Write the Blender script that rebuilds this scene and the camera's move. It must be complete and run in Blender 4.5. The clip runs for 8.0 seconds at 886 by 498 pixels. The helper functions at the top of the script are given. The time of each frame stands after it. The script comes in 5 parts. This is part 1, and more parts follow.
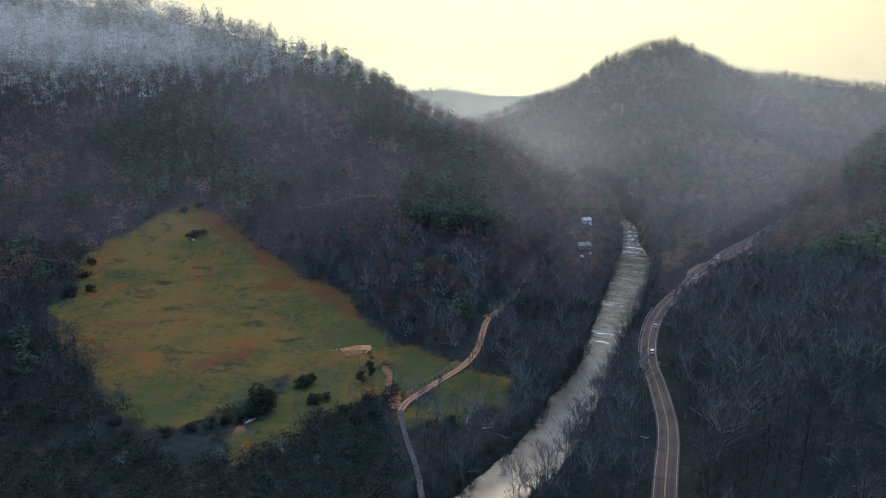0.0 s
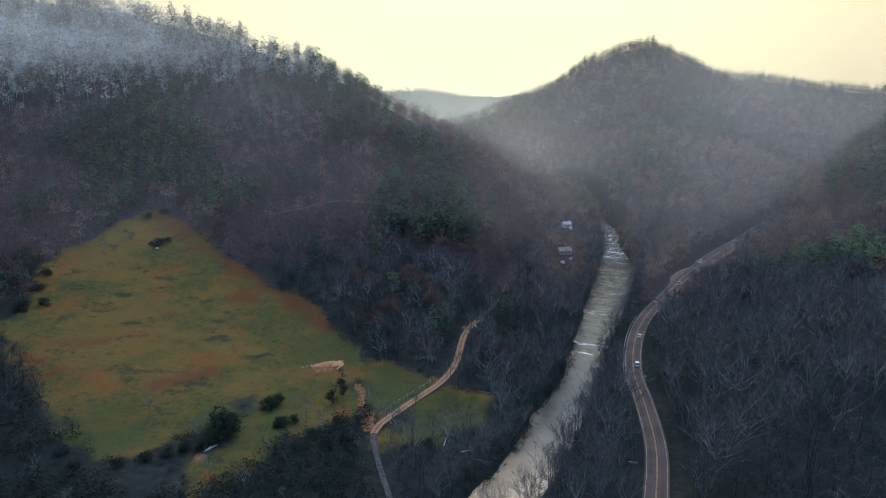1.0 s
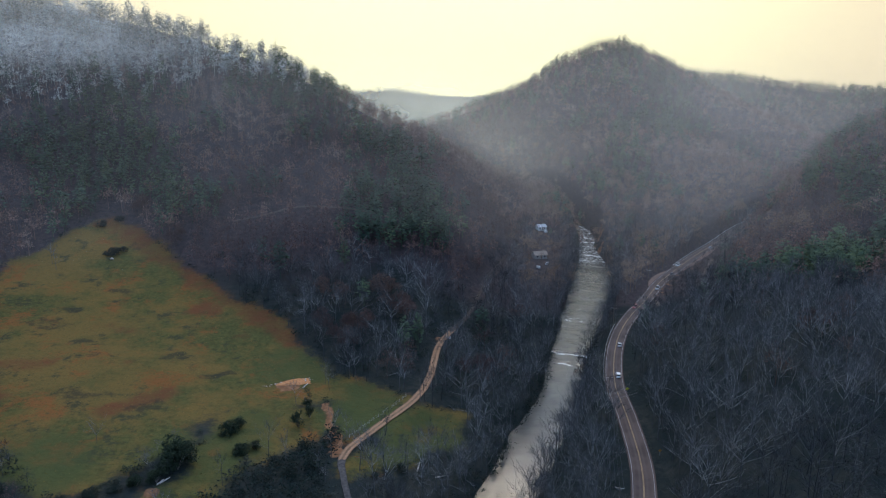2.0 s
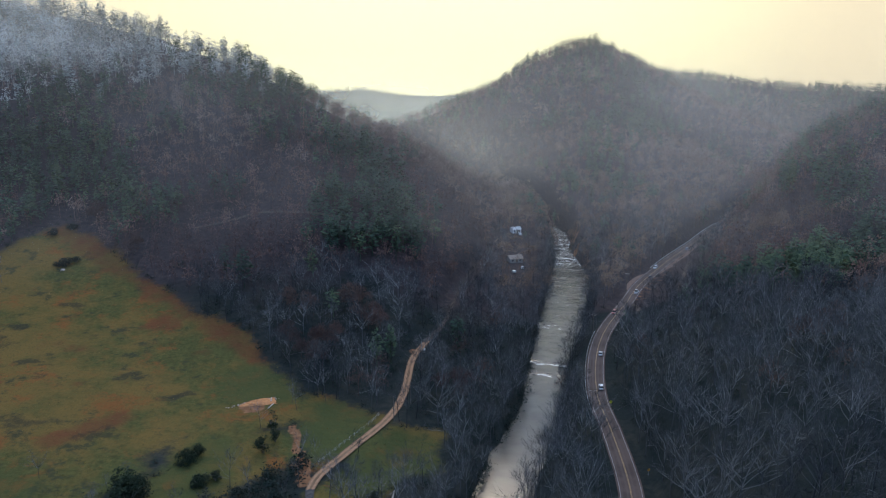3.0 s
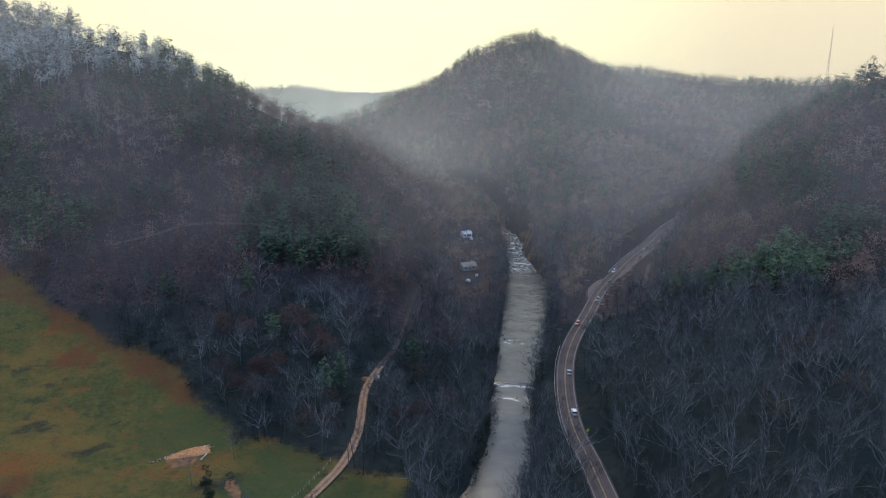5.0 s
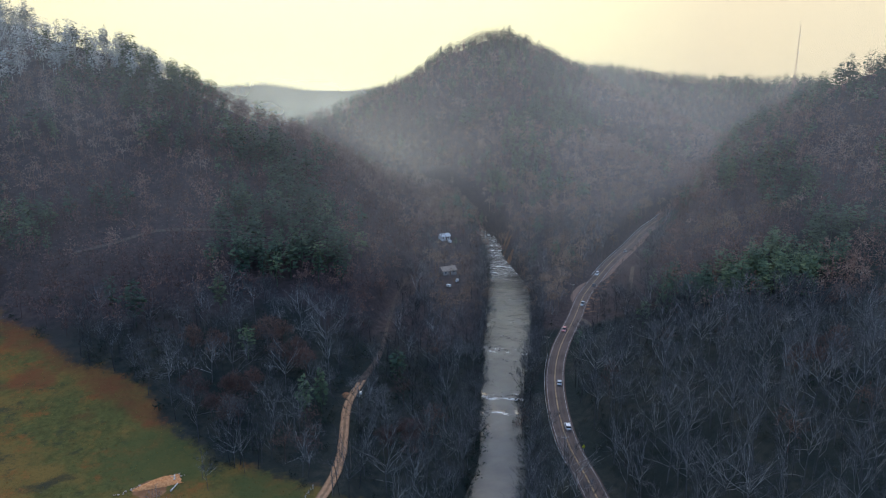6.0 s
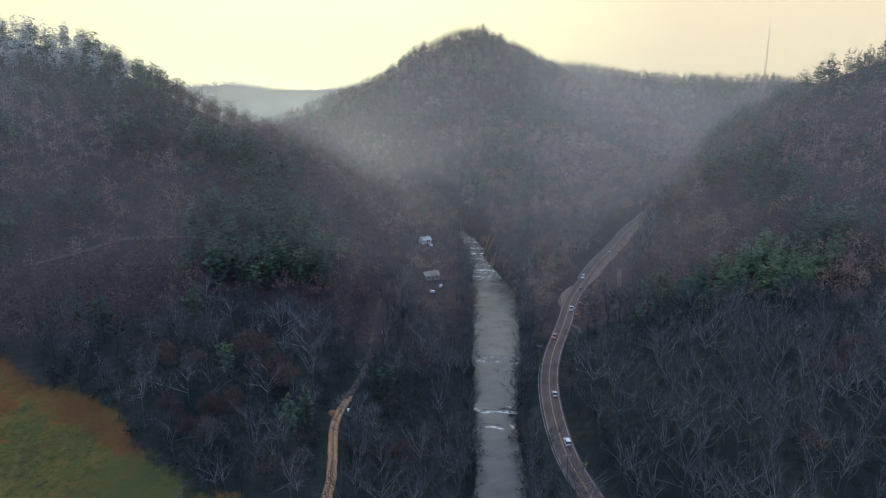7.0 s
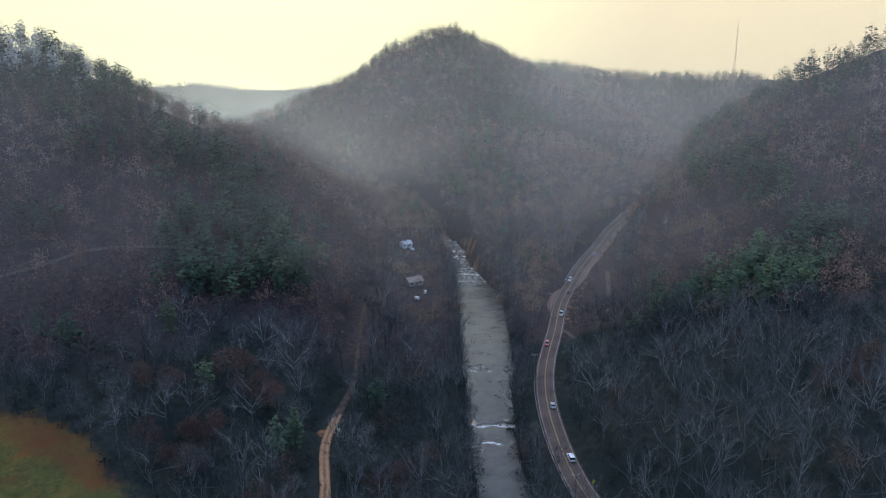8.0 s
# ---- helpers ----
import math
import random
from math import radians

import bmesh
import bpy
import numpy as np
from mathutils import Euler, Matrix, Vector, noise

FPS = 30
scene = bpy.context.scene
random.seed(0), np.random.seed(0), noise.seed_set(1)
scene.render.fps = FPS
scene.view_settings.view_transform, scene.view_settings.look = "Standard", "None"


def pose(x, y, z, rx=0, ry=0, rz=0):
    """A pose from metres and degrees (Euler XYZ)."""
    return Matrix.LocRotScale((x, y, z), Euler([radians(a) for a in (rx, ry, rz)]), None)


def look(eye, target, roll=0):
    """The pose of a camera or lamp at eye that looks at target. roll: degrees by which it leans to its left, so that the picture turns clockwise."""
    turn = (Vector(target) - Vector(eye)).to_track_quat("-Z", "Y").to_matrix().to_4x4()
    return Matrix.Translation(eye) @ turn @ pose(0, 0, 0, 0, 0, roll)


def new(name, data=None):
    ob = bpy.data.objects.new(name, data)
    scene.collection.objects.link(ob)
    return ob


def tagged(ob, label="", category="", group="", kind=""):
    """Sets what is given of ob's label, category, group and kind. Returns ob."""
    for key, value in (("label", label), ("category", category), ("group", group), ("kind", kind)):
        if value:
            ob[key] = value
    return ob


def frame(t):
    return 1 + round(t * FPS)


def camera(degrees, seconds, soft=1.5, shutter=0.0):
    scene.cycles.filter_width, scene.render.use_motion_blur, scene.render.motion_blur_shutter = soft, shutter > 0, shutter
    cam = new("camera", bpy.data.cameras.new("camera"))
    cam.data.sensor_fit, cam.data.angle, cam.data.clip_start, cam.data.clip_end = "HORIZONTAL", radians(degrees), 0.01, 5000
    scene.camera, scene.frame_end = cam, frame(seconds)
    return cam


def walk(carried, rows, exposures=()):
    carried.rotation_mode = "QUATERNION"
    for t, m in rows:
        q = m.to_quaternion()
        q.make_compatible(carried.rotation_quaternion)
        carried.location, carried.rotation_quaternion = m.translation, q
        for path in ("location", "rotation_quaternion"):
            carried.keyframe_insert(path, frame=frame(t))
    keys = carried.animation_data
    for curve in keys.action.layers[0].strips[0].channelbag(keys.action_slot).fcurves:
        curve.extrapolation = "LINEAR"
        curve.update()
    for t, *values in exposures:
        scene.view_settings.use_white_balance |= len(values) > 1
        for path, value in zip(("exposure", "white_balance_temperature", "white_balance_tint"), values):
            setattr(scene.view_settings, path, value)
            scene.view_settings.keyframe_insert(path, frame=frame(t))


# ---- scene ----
cam = camera(65.0, 8.0, 1.1)
PATH = [
    (0, (-0.023, -0.008, 116.997), (-0.032, 1.936, 116.528), 0.1),
    (0.5, (0.654, 7.852, 117.127), (0.671, 9.796, 116.658), 0.15),
    (1, (1.261, 15.692, 117.314), (1.313, 17.636, 116.846), 0.2),
    (1.5, (1.864, 23.612, 117.35), (1.954, 25.554, 116.882), 0.15),
    (3, (2.567, 47.236, 117.209), (2.779, 49.168, 116.739), -0.0),
    (3.5, (2.431, 55.067, 117.261), (2.685, 56.993, 116.788), -0.1),
    (4, (2.161, 62.837, 117.415), (2.458, 64.756, 116.94), -0.25),
    (4.5, (1.611, 70.486, 117.491), (1.951, 72.398, 117.013), -0.3),
    (6, (-1.753, 93.594, 117.378), (-1.285, 95.477, 116.892), -0.25),
    (6.5, (-3.489, 101.217, 117.247), (-2.98, 103.089, 116.759), -0.25),
    (7, (-5.305, 108.582, 117.243), (-4.755, 110.441, 116.754), -0.3),
    (7.5, (-7.105, 116.195, 117.088), (-6.513, 118.042, 116.597), -0.45),
    (8, (-9.113, 123.724, 117.03), (-8.479, 125.556, 116.538), -0.6),
]
walk(cam, [(t, look(eye, target, roll)) for t, eye, target, roll in PATH], [(0, 0.0), (8, 0.0)])

# ---- sky and sun: a veiled sun behind thin cloud, ahead of the valley ----
SUN_ELEV, SUN_AZ = 41.0, 6.0            # degrees; azimuth from +y towards +x
world = bpy.data.worlds.new("sky")
scene.world = world
world.use_nodes = True
wt = world.node_tree
wt.nodes.clear()


def wnode(kind, **props):
    n = wt.nodes.new(kind)
    for k, v in props.items():
        n.inputs[k].default_value = v
    return n


sky = wt.nodes.new("ShaderNodeTexSky")
sky.sky_type = "NISHITA"
sky.sun_disc = False
sky.sun_elevation, sky.sun_rotation = radians(SUN_ELEV), radians(SUN_AZ)
sky.dust_density, sky.ozone_density = 3.0, 2.0
tc = wt.nodes.new("ShaderNodeTexCoord")
sep = wt.nodes.new("ShaderNodeSeparateXYZ")
wt.links.new(tc.outputs["Generated"], sep.inputs[0])
# cloud veil: cream near the horizon, cool grey-blue overhead
ramp = wt.nodes.new("ShaderNodeValToRGB")
ramp.color_ramp.interpolation = "EASE"
els = ramp.color_ramp.elements
els[0].position, els[0].color = 0.0, (1.02, 0.87, 0.57, 1)
els[1].position, els[1].color = 0.5, (0.65, 0.99, 1.72, 1)
mid = els.new(0.27)
mid.color = (1.02, 0.86, 0.60, 1)
wt.links.new(sep.outputs["Z"], ramp.inputs[0])
# away from the sun the cloud is slate blue down to the horizon
side = wt.nodes.new("ShaderNodeMapRange")
side.interpolation_type = "SMOOTHSTEP"
side.inputs["From Min"].default_value, side.inputs["From Max"].default_value = -0.2, 0.65
wt.links.new(sep.outputs["Y"], side.inputs["Value"])
away = wt.nodes.new("ShaderNodeMix")
away.data_type = "RGBA"
away.inputs["A"].default_value = (0.55, 0.86, 1.50, 1)
wt.links.new(side.outputs[0], away.inputs["Factor"])
wt.links.new(ramp.outputs[0], away.inputs["B"])
# glow round the hidden sun
sund = Vector((math.sin(radians(SUN_AZ)) * math.cos(radians(9)), math.cos(radians(SUN_AZ)) * math.cos(radians(9)), math.sin(radians(9))))
dot = wt.nodes.new("ShaderNodeVectorMath")
dot.operation = "DOT_PRODUCT"
dot.inputs[1].default_value = sund
wt.links.new(tc.outputs["Generated"], dot.inputs[0])
mr = wt.nodes.new("ShaderNodeMapRange")
mr.interpolation_type = "SMOOTHSTEP"
mr.inputs["From Min"].default_value, mr.inputs["From Max"].default_value = 0.86, 1.0
mr.inputs["To Min"].default_value, mr.inputs["To Max"].default_value = 0.0, 1.0
wt.links.new(dot.outputs["Value"], mr.inputs["Value"])
glow = wt.nodes.new("ShaderNodeMix")
glow.data_type, glow.blend_type = "RGBA", "ADD"
glow.inputs["B"].default_value = (0.36, 0.44, 0.20, 1)
wt.links.new(mr.outputs[0], glow.inputs["Factor"])
wt.links.new(away.outputs["Result"], glow.inputs["A"])
bg1 = wnode("ShaderNodeBackground", Strength=0.06)
bg2 = wnode("ShaderNodeBackground", Strength=1.08)
wt.links.new(sky.outputs[0], bg1.inputs[0])
wt.links.new(glow.outputs["Result"], bg2.inputs[0])
mixw = wnode("ShaderNodeMixShader", Fac=0.85)
wt.links.new(bg1.outputs[0], mixw.inputs[1])
wt.links.new(bg2.outputs[0], mixw.inputs[2])
outw = wt.nodes.new("ShaderNodeOutputWorld")
wt.links.new(mixw.outputs[0], outw.inputs[0])

sun_data = bpy.data.lights.new("sun", "SUN")
sun_data.energy, sun_data.angle, sun_data.color = 1.3, radians(18), (1.0, 0.84, 0.62)
sun = new("sun", sun_data)
a, e = radians(SUN_AZ), radians(SUN_ELEV)
sun.matrix_world = look((0, 0, 400), (-math.sin(a) * math.cos(e) * 100, -math.cos(a) * math.cos(e) * 100, 400 - math.sin(e) * 100))

# ---- materials ----
class Mat:
    """A small builder for a node material."""

    def __init__(self, name, rough=0.8, spec=0.25):
        self.m = bpy.data.materials.new(name)
        self.m.use_nodes = True
        self.t = self.m.node_tree
        self.b = self.t.nodes["Principled BSDF"]
        self.b.inputs["Roughness"].default_value = rough
        self.b.inputs["Specular IOR Level"].default_value = spec
        self.co = self.t.nodes.new("ShaderNodeTexCoord").outputs["Object"]

    def put(self, a, b):
        self.t.links.new(a, b)

    def node(self, kind):
        return self.t.nodes.new(kind)

    def noise(self, scale, detail=4.0, rough=0.55, stretch=None):
        n = self.node("ShaderNodeTexNoise")
        n.inputs["Scale"].default_value, n.inputs["Detail"].default_value, n.inputs["Roughness"].default_value = scale, detail, rough
        src = self.co
        if stretch:
            mp = self.node("ShaderNodeMapping")
            mp.inputs["Scale"].default_value = stretch
            self.put(src, mp.inputs["Vector"])
            src = mp.outputs[0]
        self.put(src, n.inputs["Vector"])
        return n.outputs["Fac"]

    def ramp(self, fac, lo, hi, a=0.0, b=1.0):
        n = self.node("ShaderNodeMapRange")
        n.interpolation_type = "SMOOTHSTEP"
        for k, v in (("From Min", lo), ("From Max", hi), ("To Min", a), ("To Max", b)):
            n.inputs[k].default_value = v
        self.put(fac, n.inputs["Value"])
        return n.outputs[0]

    def mix(self, fac, a, b, how="MIX"):
        n = self.node("ShaderNodeMix")
        n.data_type, n.blend_type = "RGBA", how
        for key, v in (("Factor", fac), ("A", a), ("B", b)):
            s = n.inputs[key]
            if isinstance(v, (int, float)):
                s.default_value = v
            elif isinstance(v, tuple):
                s.default_value = (*v, 1)
            else:
                self.put(v, s)
        return n.outputs["Result"]

    def math(self, op, a, b):
        n = self.node("ShaderNodeMath")
        n.operation = op
        for k, v in enumerate((a, b)):
            if isinstance(v, (int, float)):
                n.inputs[k].default_value = v
            else:
                self.put(v, n.inputs[k])
        return n.outputs[0]

    def attr(self, name):
        n = self.node("ShaderNodeAttribute")
        n.attribute_name = name
        return n.outputs["Fac"]

    def color(self, c):
        if isinstance(c, tuple):
            self.b.inputs["Base Color"].default_value = (*c, 1)
        else:
            self.put(c, self.b.inputs["Base Color"])
        return self

    def bump(self, fac, strength=0.4, dist=0.1):
        n = self.node("ShaderNodeBump")
        n.inputs["Strength"].default_value, n.inputs["Distance"].default_value = strength, dist
        self.put(fac, n.inputs["Height"])
        self.put(n.outputs[0], self.b.inputs["Normal"])
        return self


def simple(name, c1, c2, scale=3.0, rough=0.7, spec=0.3, metal=0.0, bump=0.2):
    m = Mat(name, rough, spec)
    f = m.noise(scale, 5)
    m.color(m.mix(m.ramp(f, 0.3, 0.7), c1, c2))
    m.b.inputs["Metallic"].default_value = metal
    m.bump(f, bump, 0.02)
    return m.m


def toned(name, stops, rough=0.9, vary=0.0, thin=0.15):
    """Bark, twigs or needles whose colour varies from tree to tree by the stored 'tone'."""
    m = Mat(name, rough, 0.1)
    r = m.node("ShaderNodeValToRGB")
    el = r.color_ramp.elements
    el[0].position, el[0].color = 0.0, (*stops[0], 1)
    el[1].position, el[1].color = 1.0, (*stops[-1], 1)
    for k, c in enumerate(stops[1:-1]):
        el.new((k + 1) / (len(stops) - 1)).color = (*c, 1)
    tone = m.attr("tone")
    if vary:
        rnd = m.node("ShaderNodeObjectInfo").outputs["Random"]
        tone = m.math("ADD", tone, m.math("MULTIPLY", m.math("SUBTRACT", rnd, 0.5), vary))
    m.put(tone, r.inputs[0])
    f = m.noise(0.6, 3)
    col = m.mix(m.ramp(f, 0.3, 0.7), m.mix(0.35, r.outputs[0], (0.03, 0.03, 0.03)), r.outputs[0])
    m.color(col)
    if thin:
        # fine twigs and needles pass light on
        tl, mx = m.node("ShaderNodeBsdfTranslucent"), m.node("ShaderNodeMixShader")
        mx.inputs[0].default_value = thin
        m.put(col, tl.inputs[0])
        m.put(m.b.outputs[0], mx.inputs[1])
        m.put(tl.outputs[0], mx.inputs[2])
        m.put(mx.outputs[0], m.t.nodes["Material Output"].inputs[0])
    return m.m


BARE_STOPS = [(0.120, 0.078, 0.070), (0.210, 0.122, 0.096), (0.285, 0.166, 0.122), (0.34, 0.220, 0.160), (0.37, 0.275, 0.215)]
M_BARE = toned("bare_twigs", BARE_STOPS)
# greyer, darker twin of the bare twig colours: near woods' shade put in
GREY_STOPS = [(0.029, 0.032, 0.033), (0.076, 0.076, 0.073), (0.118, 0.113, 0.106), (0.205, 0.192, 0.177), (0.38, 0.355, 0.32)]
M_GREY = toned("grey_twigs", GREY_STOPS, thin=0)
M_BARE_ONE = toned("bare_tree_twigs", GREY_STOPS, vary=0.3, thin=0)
M_TAN = toned("tan_twigs", [(0.22, 0.140, 0.092), (0.33, 0.220, 0.145), (0.43, 0.310, 0.215)])
M_RUSSET = toned("russet_leaves", [(0.088, 0.054, 0.046), (0.145, 0.084, 0.065), (0.21, 0.128, 0.094)])
M_PINE = toned("pine_needles", [(0.042, 0.076, 0.052), (0.082, 0.126, 0.070), (0.150, 0.190, 0.090)])
M_FROST = toned("frosted_twigs", [(0.66, 0.60, 0.50), (0.84, 0.78, 0.66), (0.94, 0.89, 0.78)], thin=0.6)
M_FROSTPINE = toned("frosted_needles", [(0.28, 0.30, 0.25), (0.52, 0.53, 0.46), (0.80, 0.79, 0.70)], thin=0.45)
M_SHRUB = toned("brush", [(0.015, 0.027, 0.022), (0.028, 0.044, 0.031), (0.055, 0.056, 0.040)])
M_CEDAR = toned("cedar_foliage", [(0.014, 0.026, 0.016), (0.026, 0.042, 0.022), (0.045, 0.062, 0.028)])
M_WEED = toned("dead_weeds", [(0.030, 0.030, 0.018), (0.052, 0.048, 0.026), (0.085, 0.070, 0.036)])
M_GRASS = toned("meadow_grass", [(0.055, 0.065, 0.02), (0.13, 0.125, 0.03), (0.22, 0.15, 0.045), (0.20, 0.085, 0.03)], thin=0.5)
M_BARK = simple("bark", (0.10, 0.085, 0.075), (0.22, 0.20, 0.18), 2.0, 0.95, 0.1)


def ground_material():
    m = Mat("ground_cover", 0.95, 0.05)
    # leaf litter, its dark teal holding the shade of the near woods
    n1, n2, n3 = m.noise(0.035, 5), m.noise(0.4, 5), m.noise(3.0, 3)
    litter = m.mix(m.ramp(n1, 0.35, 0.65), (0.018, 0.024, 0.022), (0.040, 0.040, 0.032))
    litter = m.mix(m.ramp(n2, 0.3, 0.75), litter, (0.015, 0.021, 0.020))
    # paler, browner leaf colour on the upper slopes, their brightness put into it
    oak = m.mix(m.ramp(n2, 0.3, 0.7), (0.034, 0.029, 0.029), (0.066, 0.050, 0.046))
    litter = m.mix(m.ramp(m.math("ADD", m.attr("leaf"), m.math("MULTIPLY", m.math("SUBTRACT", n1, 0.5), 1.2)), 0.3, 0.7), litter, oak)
    # meadow: green turf, ochre and rust broom grass, dark weeds
    g1, g2, g3, g4 = m.noise(0.022, 5, 0.7), m.noise(0.055, 6, 0.75), m.noise(0.09, 5, 0.75), m.noise(0.5, 5, 0.7)
    turf = m.mix(m.ramp(g4, 0.25, 0.75), (0.047, 0.046, 0.016), (0.098, 0.094, 0.029))
    turf = m.mix(m.ramp(g1, 0.42, 0.58), turf, (0.140, 0.091, 0.027))
    turf = m.mix(m.ramp(g2, 0.51, 0.64, 0, 0.8), turf, (0.195, 0.070, 0.022))
    turf = m.mix(m.ramp(g3, 0.54, 0.66, 0.0, 0.85), turf, (0.035, 0.039, 0.022))
    g5, g6 = m.noise(0.2, 6, 0.75), m.noise(1.6, 4, 0.7, (1.0, 0.5, 1.0))
    turf = m.mix(m.ramp(g5, 0.52, 0.66, 0, 0.55), turf, (0.160, 0.099, 0.027))
    turf = m.mix(m.ramp(g6, 0.5, 0.72, 0, 0.6), turf, (0.040, 0.044, 0.020))
    rust = m.attr("rust")
    turf = m.mix(m.ramp(m.math("ADD", rust, m.math("MULTIPLY", m.math("SUBTRACT", g2, 0.5), 2.2)), 0.35, 1.25, 0, 0.85), turf, (0.117, 0.046, 0.021))
    lush = m.attr("lush")
    turf = m.mix(m.ramp(m.math("ADD", lush, m.math("MULTIPLY", m.math("SUBTRACT", g5, 0.5), 1.6)), 0.15, 1.25, 0, 0.85), turf, (0.054, 0.066, 0.023))
    turf = m.mix(m.ramp(m.math("ADD", m.attr("weed"), m.math("MULTIPLY", m.math("SUBTRACT", g5, 0.5), 3.6)), 0.45, 1.2, 0, 0.7), turf, (0.029, 0.030, 0.020))
    edge = m.math("ADD", m.attr("meadow"), m.math("MULTIPLY", m.math("SUBTRACT", m.noise(0.35, 6, 0.75), 0.5), 1.3))
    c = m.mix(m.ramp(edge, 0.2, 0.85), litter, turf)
    dirt = m.mix(m.ramp(n2, 0.3, 0.7), (0.15, 0.072, 0.036), (0.27, 0.135, 0.068))
    c = m.mix(m.ramp(m.math("ADD", m.attr("earth"), m.math("MULTIPLY", m.math("SUBTRACT", n2, 0.5), 0.8)), 0.4, 0.65), c, dirt)
    stone = m.mix(m.ramp(n3, 0.3, 0.7), (0.035, 0.033, 0.03), (0.11, 0.10, 0.09))
    c = m.mix(m.ramp(m.math("ADD", m.attr("bank"), m.math("MULTIPLY", m.math("SUBTRACT", n2, 0.5), 0.6)), 0.5, 0.75), c, stone)
    # rime whitens the crest ground, also making up for its bright mist
    rime = m.mix(m.ramp(n2, 0.3, 0.7), (0.30, 0.26, 0.21), (0.52, 0.46, 0.37))
    c = m.mix(m.ramp(m.math("ADD", m.attr("rime"), m.math("MULTIPLY", m.math("SUBTRACT", n2, 0.5), 1.4)), 0.25, 1.15), c, rime)
    m.color(c)
    m.bump(m.math("ADD", n2, m.math("MULTIPLY", n3, 0.3)), 0.9, 0.5)
    return m.m


M_GROUND = ground_material()


# ---- plan: lines and land form ----
def curve(points, step=3.0):
    """A smooth line through plan points (any number of columns), resampled."""
    p = np.array(points, float)
    p = np.vstack([2 * p[0] - p[1], p, 2 * p[-1] - p[-2]])
    out = []
    for i in range(1, len(p) - 2):
        n = max(2, int(np.linalg.norm(p[i + 1][:2] - p[i][:2]) / step))
        t = np.linspace(0, 1, n, endpoint=False)[:, None]
        a, b, c, d = p[i - 1], p[i], p[i + 1], p[i + 2]
        out.append(0.5 * (2 * b + (c - a) * t + (2 * a - 5 * b + 4 * c - d) * t ** 2 + (3 * b - a - 3 * c + d) * t ** 3))
    out.append(p[-2][None])
    return np.vstack(out)


WATER = -9.0
# x, y, half width
RIVER = curve([(-60, -150, 10), (-40, 40, 10), (-10, 150, 9), (16, 195.5, 8), (31, 216, 8), (43, 239.2, 7.3), (53.2, 262.8, 7.6), (67.5, 291, 6.6), (79.5, 328, 6.6),
               (96, 370, 8.6), (116, 424, 10.2), (132, 470, 10.2), (141, 510, 6.5), (147, 543, 4.8), (155, 572, 5), (158, 616, 4.5), (150, 680, 6), (120, 760, 6), (40, 860, 6)])
# x, y, z
ROAD = curve([(42, -120, -4), (42, 60, -4), (53, 145, -4), (66.5, 188, -4), (79.5, 227, -4), (86.5, 263, -4), (90.5, 290, -4), (98.5, 318, -4), (109.5, 346, -3.8),
              (123, 371, -3.4), (143.5, 402, -2.9), (163.5, 433.2, -2.1), (187, 463, -1.4), (206, 486, -0.7), (224.7, 505.9, 0.3), (241, 522, 2.0), (257, 539, 3.8), (274.6, 557, 5), (292, 573, 5.8), (310, 590, 6.4), (350, 614, 8)], 2.5)
TRACK = curve([(0, 60, -1), (-2, 130, -1), (-7, 180, -0.6), (-9.6, 197, -0.4), (-14.5, 219, -0.1), (-16, 236, 0), (-6.5, 253, 0), (7, 274, 0), (14, 292, 0.4),
               (20, 325, 1.6), (27, 342, 2.2), (38, 366, 2.6), (49, 405, 3.2), (60, 445, 2.5), (76, 490, 1.0)], 2.5)


BENCH = curve([(-96, 447, 0), (-77, 452, 0), (-60, 455, 0), (-40, 452, 0), (-14, 448, 0), (10, 440, 0)], 3.0)
DRIVE = curve([(146, 402, -2.6), (147, 394, -2.0), (143, 380, -0.5), (139, 370, 1.5), (137, 358, 3.5)], 2.0)
SPUR_TRACK = curve([(170, 398, 0), (180, 413, 0), (196, 440, 0), (205, 455, 0)], 3.0)


def near_line(X, Y, line, reach):
    """Distance to a plan line and the line's third column there, for points within reach."""
    D, V = np.full(X.shape, 1e6), np.zeros(X.shape)
    x0, x1, y0, y1 = line[:, 0].min() - reach, line[:, 0].max() + reach, line[:, 1].min() - reach, line[:, 1].max() + reach
    k = np.nonzero((X > x0) & (X < x1) & (Y > y0) & (Y < y1))
    px, py = X[k], Y[k]
    best, val = np.full(px.shape, 1e6), np.zeros(px.shape)
    for a, b in zip(line[:-1], line[1:]):
        dx, dy = b[0] - a[0], b[1] - a[1]
        t = np.clip(((px - a[0]) * dx + (py - a[1]) * dy) / (dx * dx + dy * dy), 0, 1)
        d = np.hypot(px - a[0] - t * dx, py - a[1] - t * dy)
        s = d < best
        best[s] = d[s]
        val[s] = (a[2] + (b[2] - a[2]) * t)[s]
    D[k], V[k] = best, val
    return D, V


def ridge(X, Y, crest, reach, power):
    power = power(X) if callable(power) else power
    out = np.zeros(X.shape)
    crest = np.array(crest, float)
    for a, b in zip(crest[:-1], crest[1:]):
        dx, dy = b[0] - a[0], b[1] - a[1]
        t = np.clip(((X - a[0]) * dx + (Y - a[1]) * dy) / (dx * dx + dy * dy), 0, 1)
        d = np.hypot(X - a[0] - t * dx, Y - a[1] - t * dy)
        out = np.maximum(out, (a[2] + (b[2] - a[2]) * t) * np.clip(1 - d / reach, 0, 1) ** power)
    return out


def smooth(x, lo, hi):
    t = np.clip((x - lo) / (hi - lo), 0, 1)
    return t * t * (3 - 2 * t)


_rng = np.random.default_rng(7)
_tab = _rng.random((256, 256))


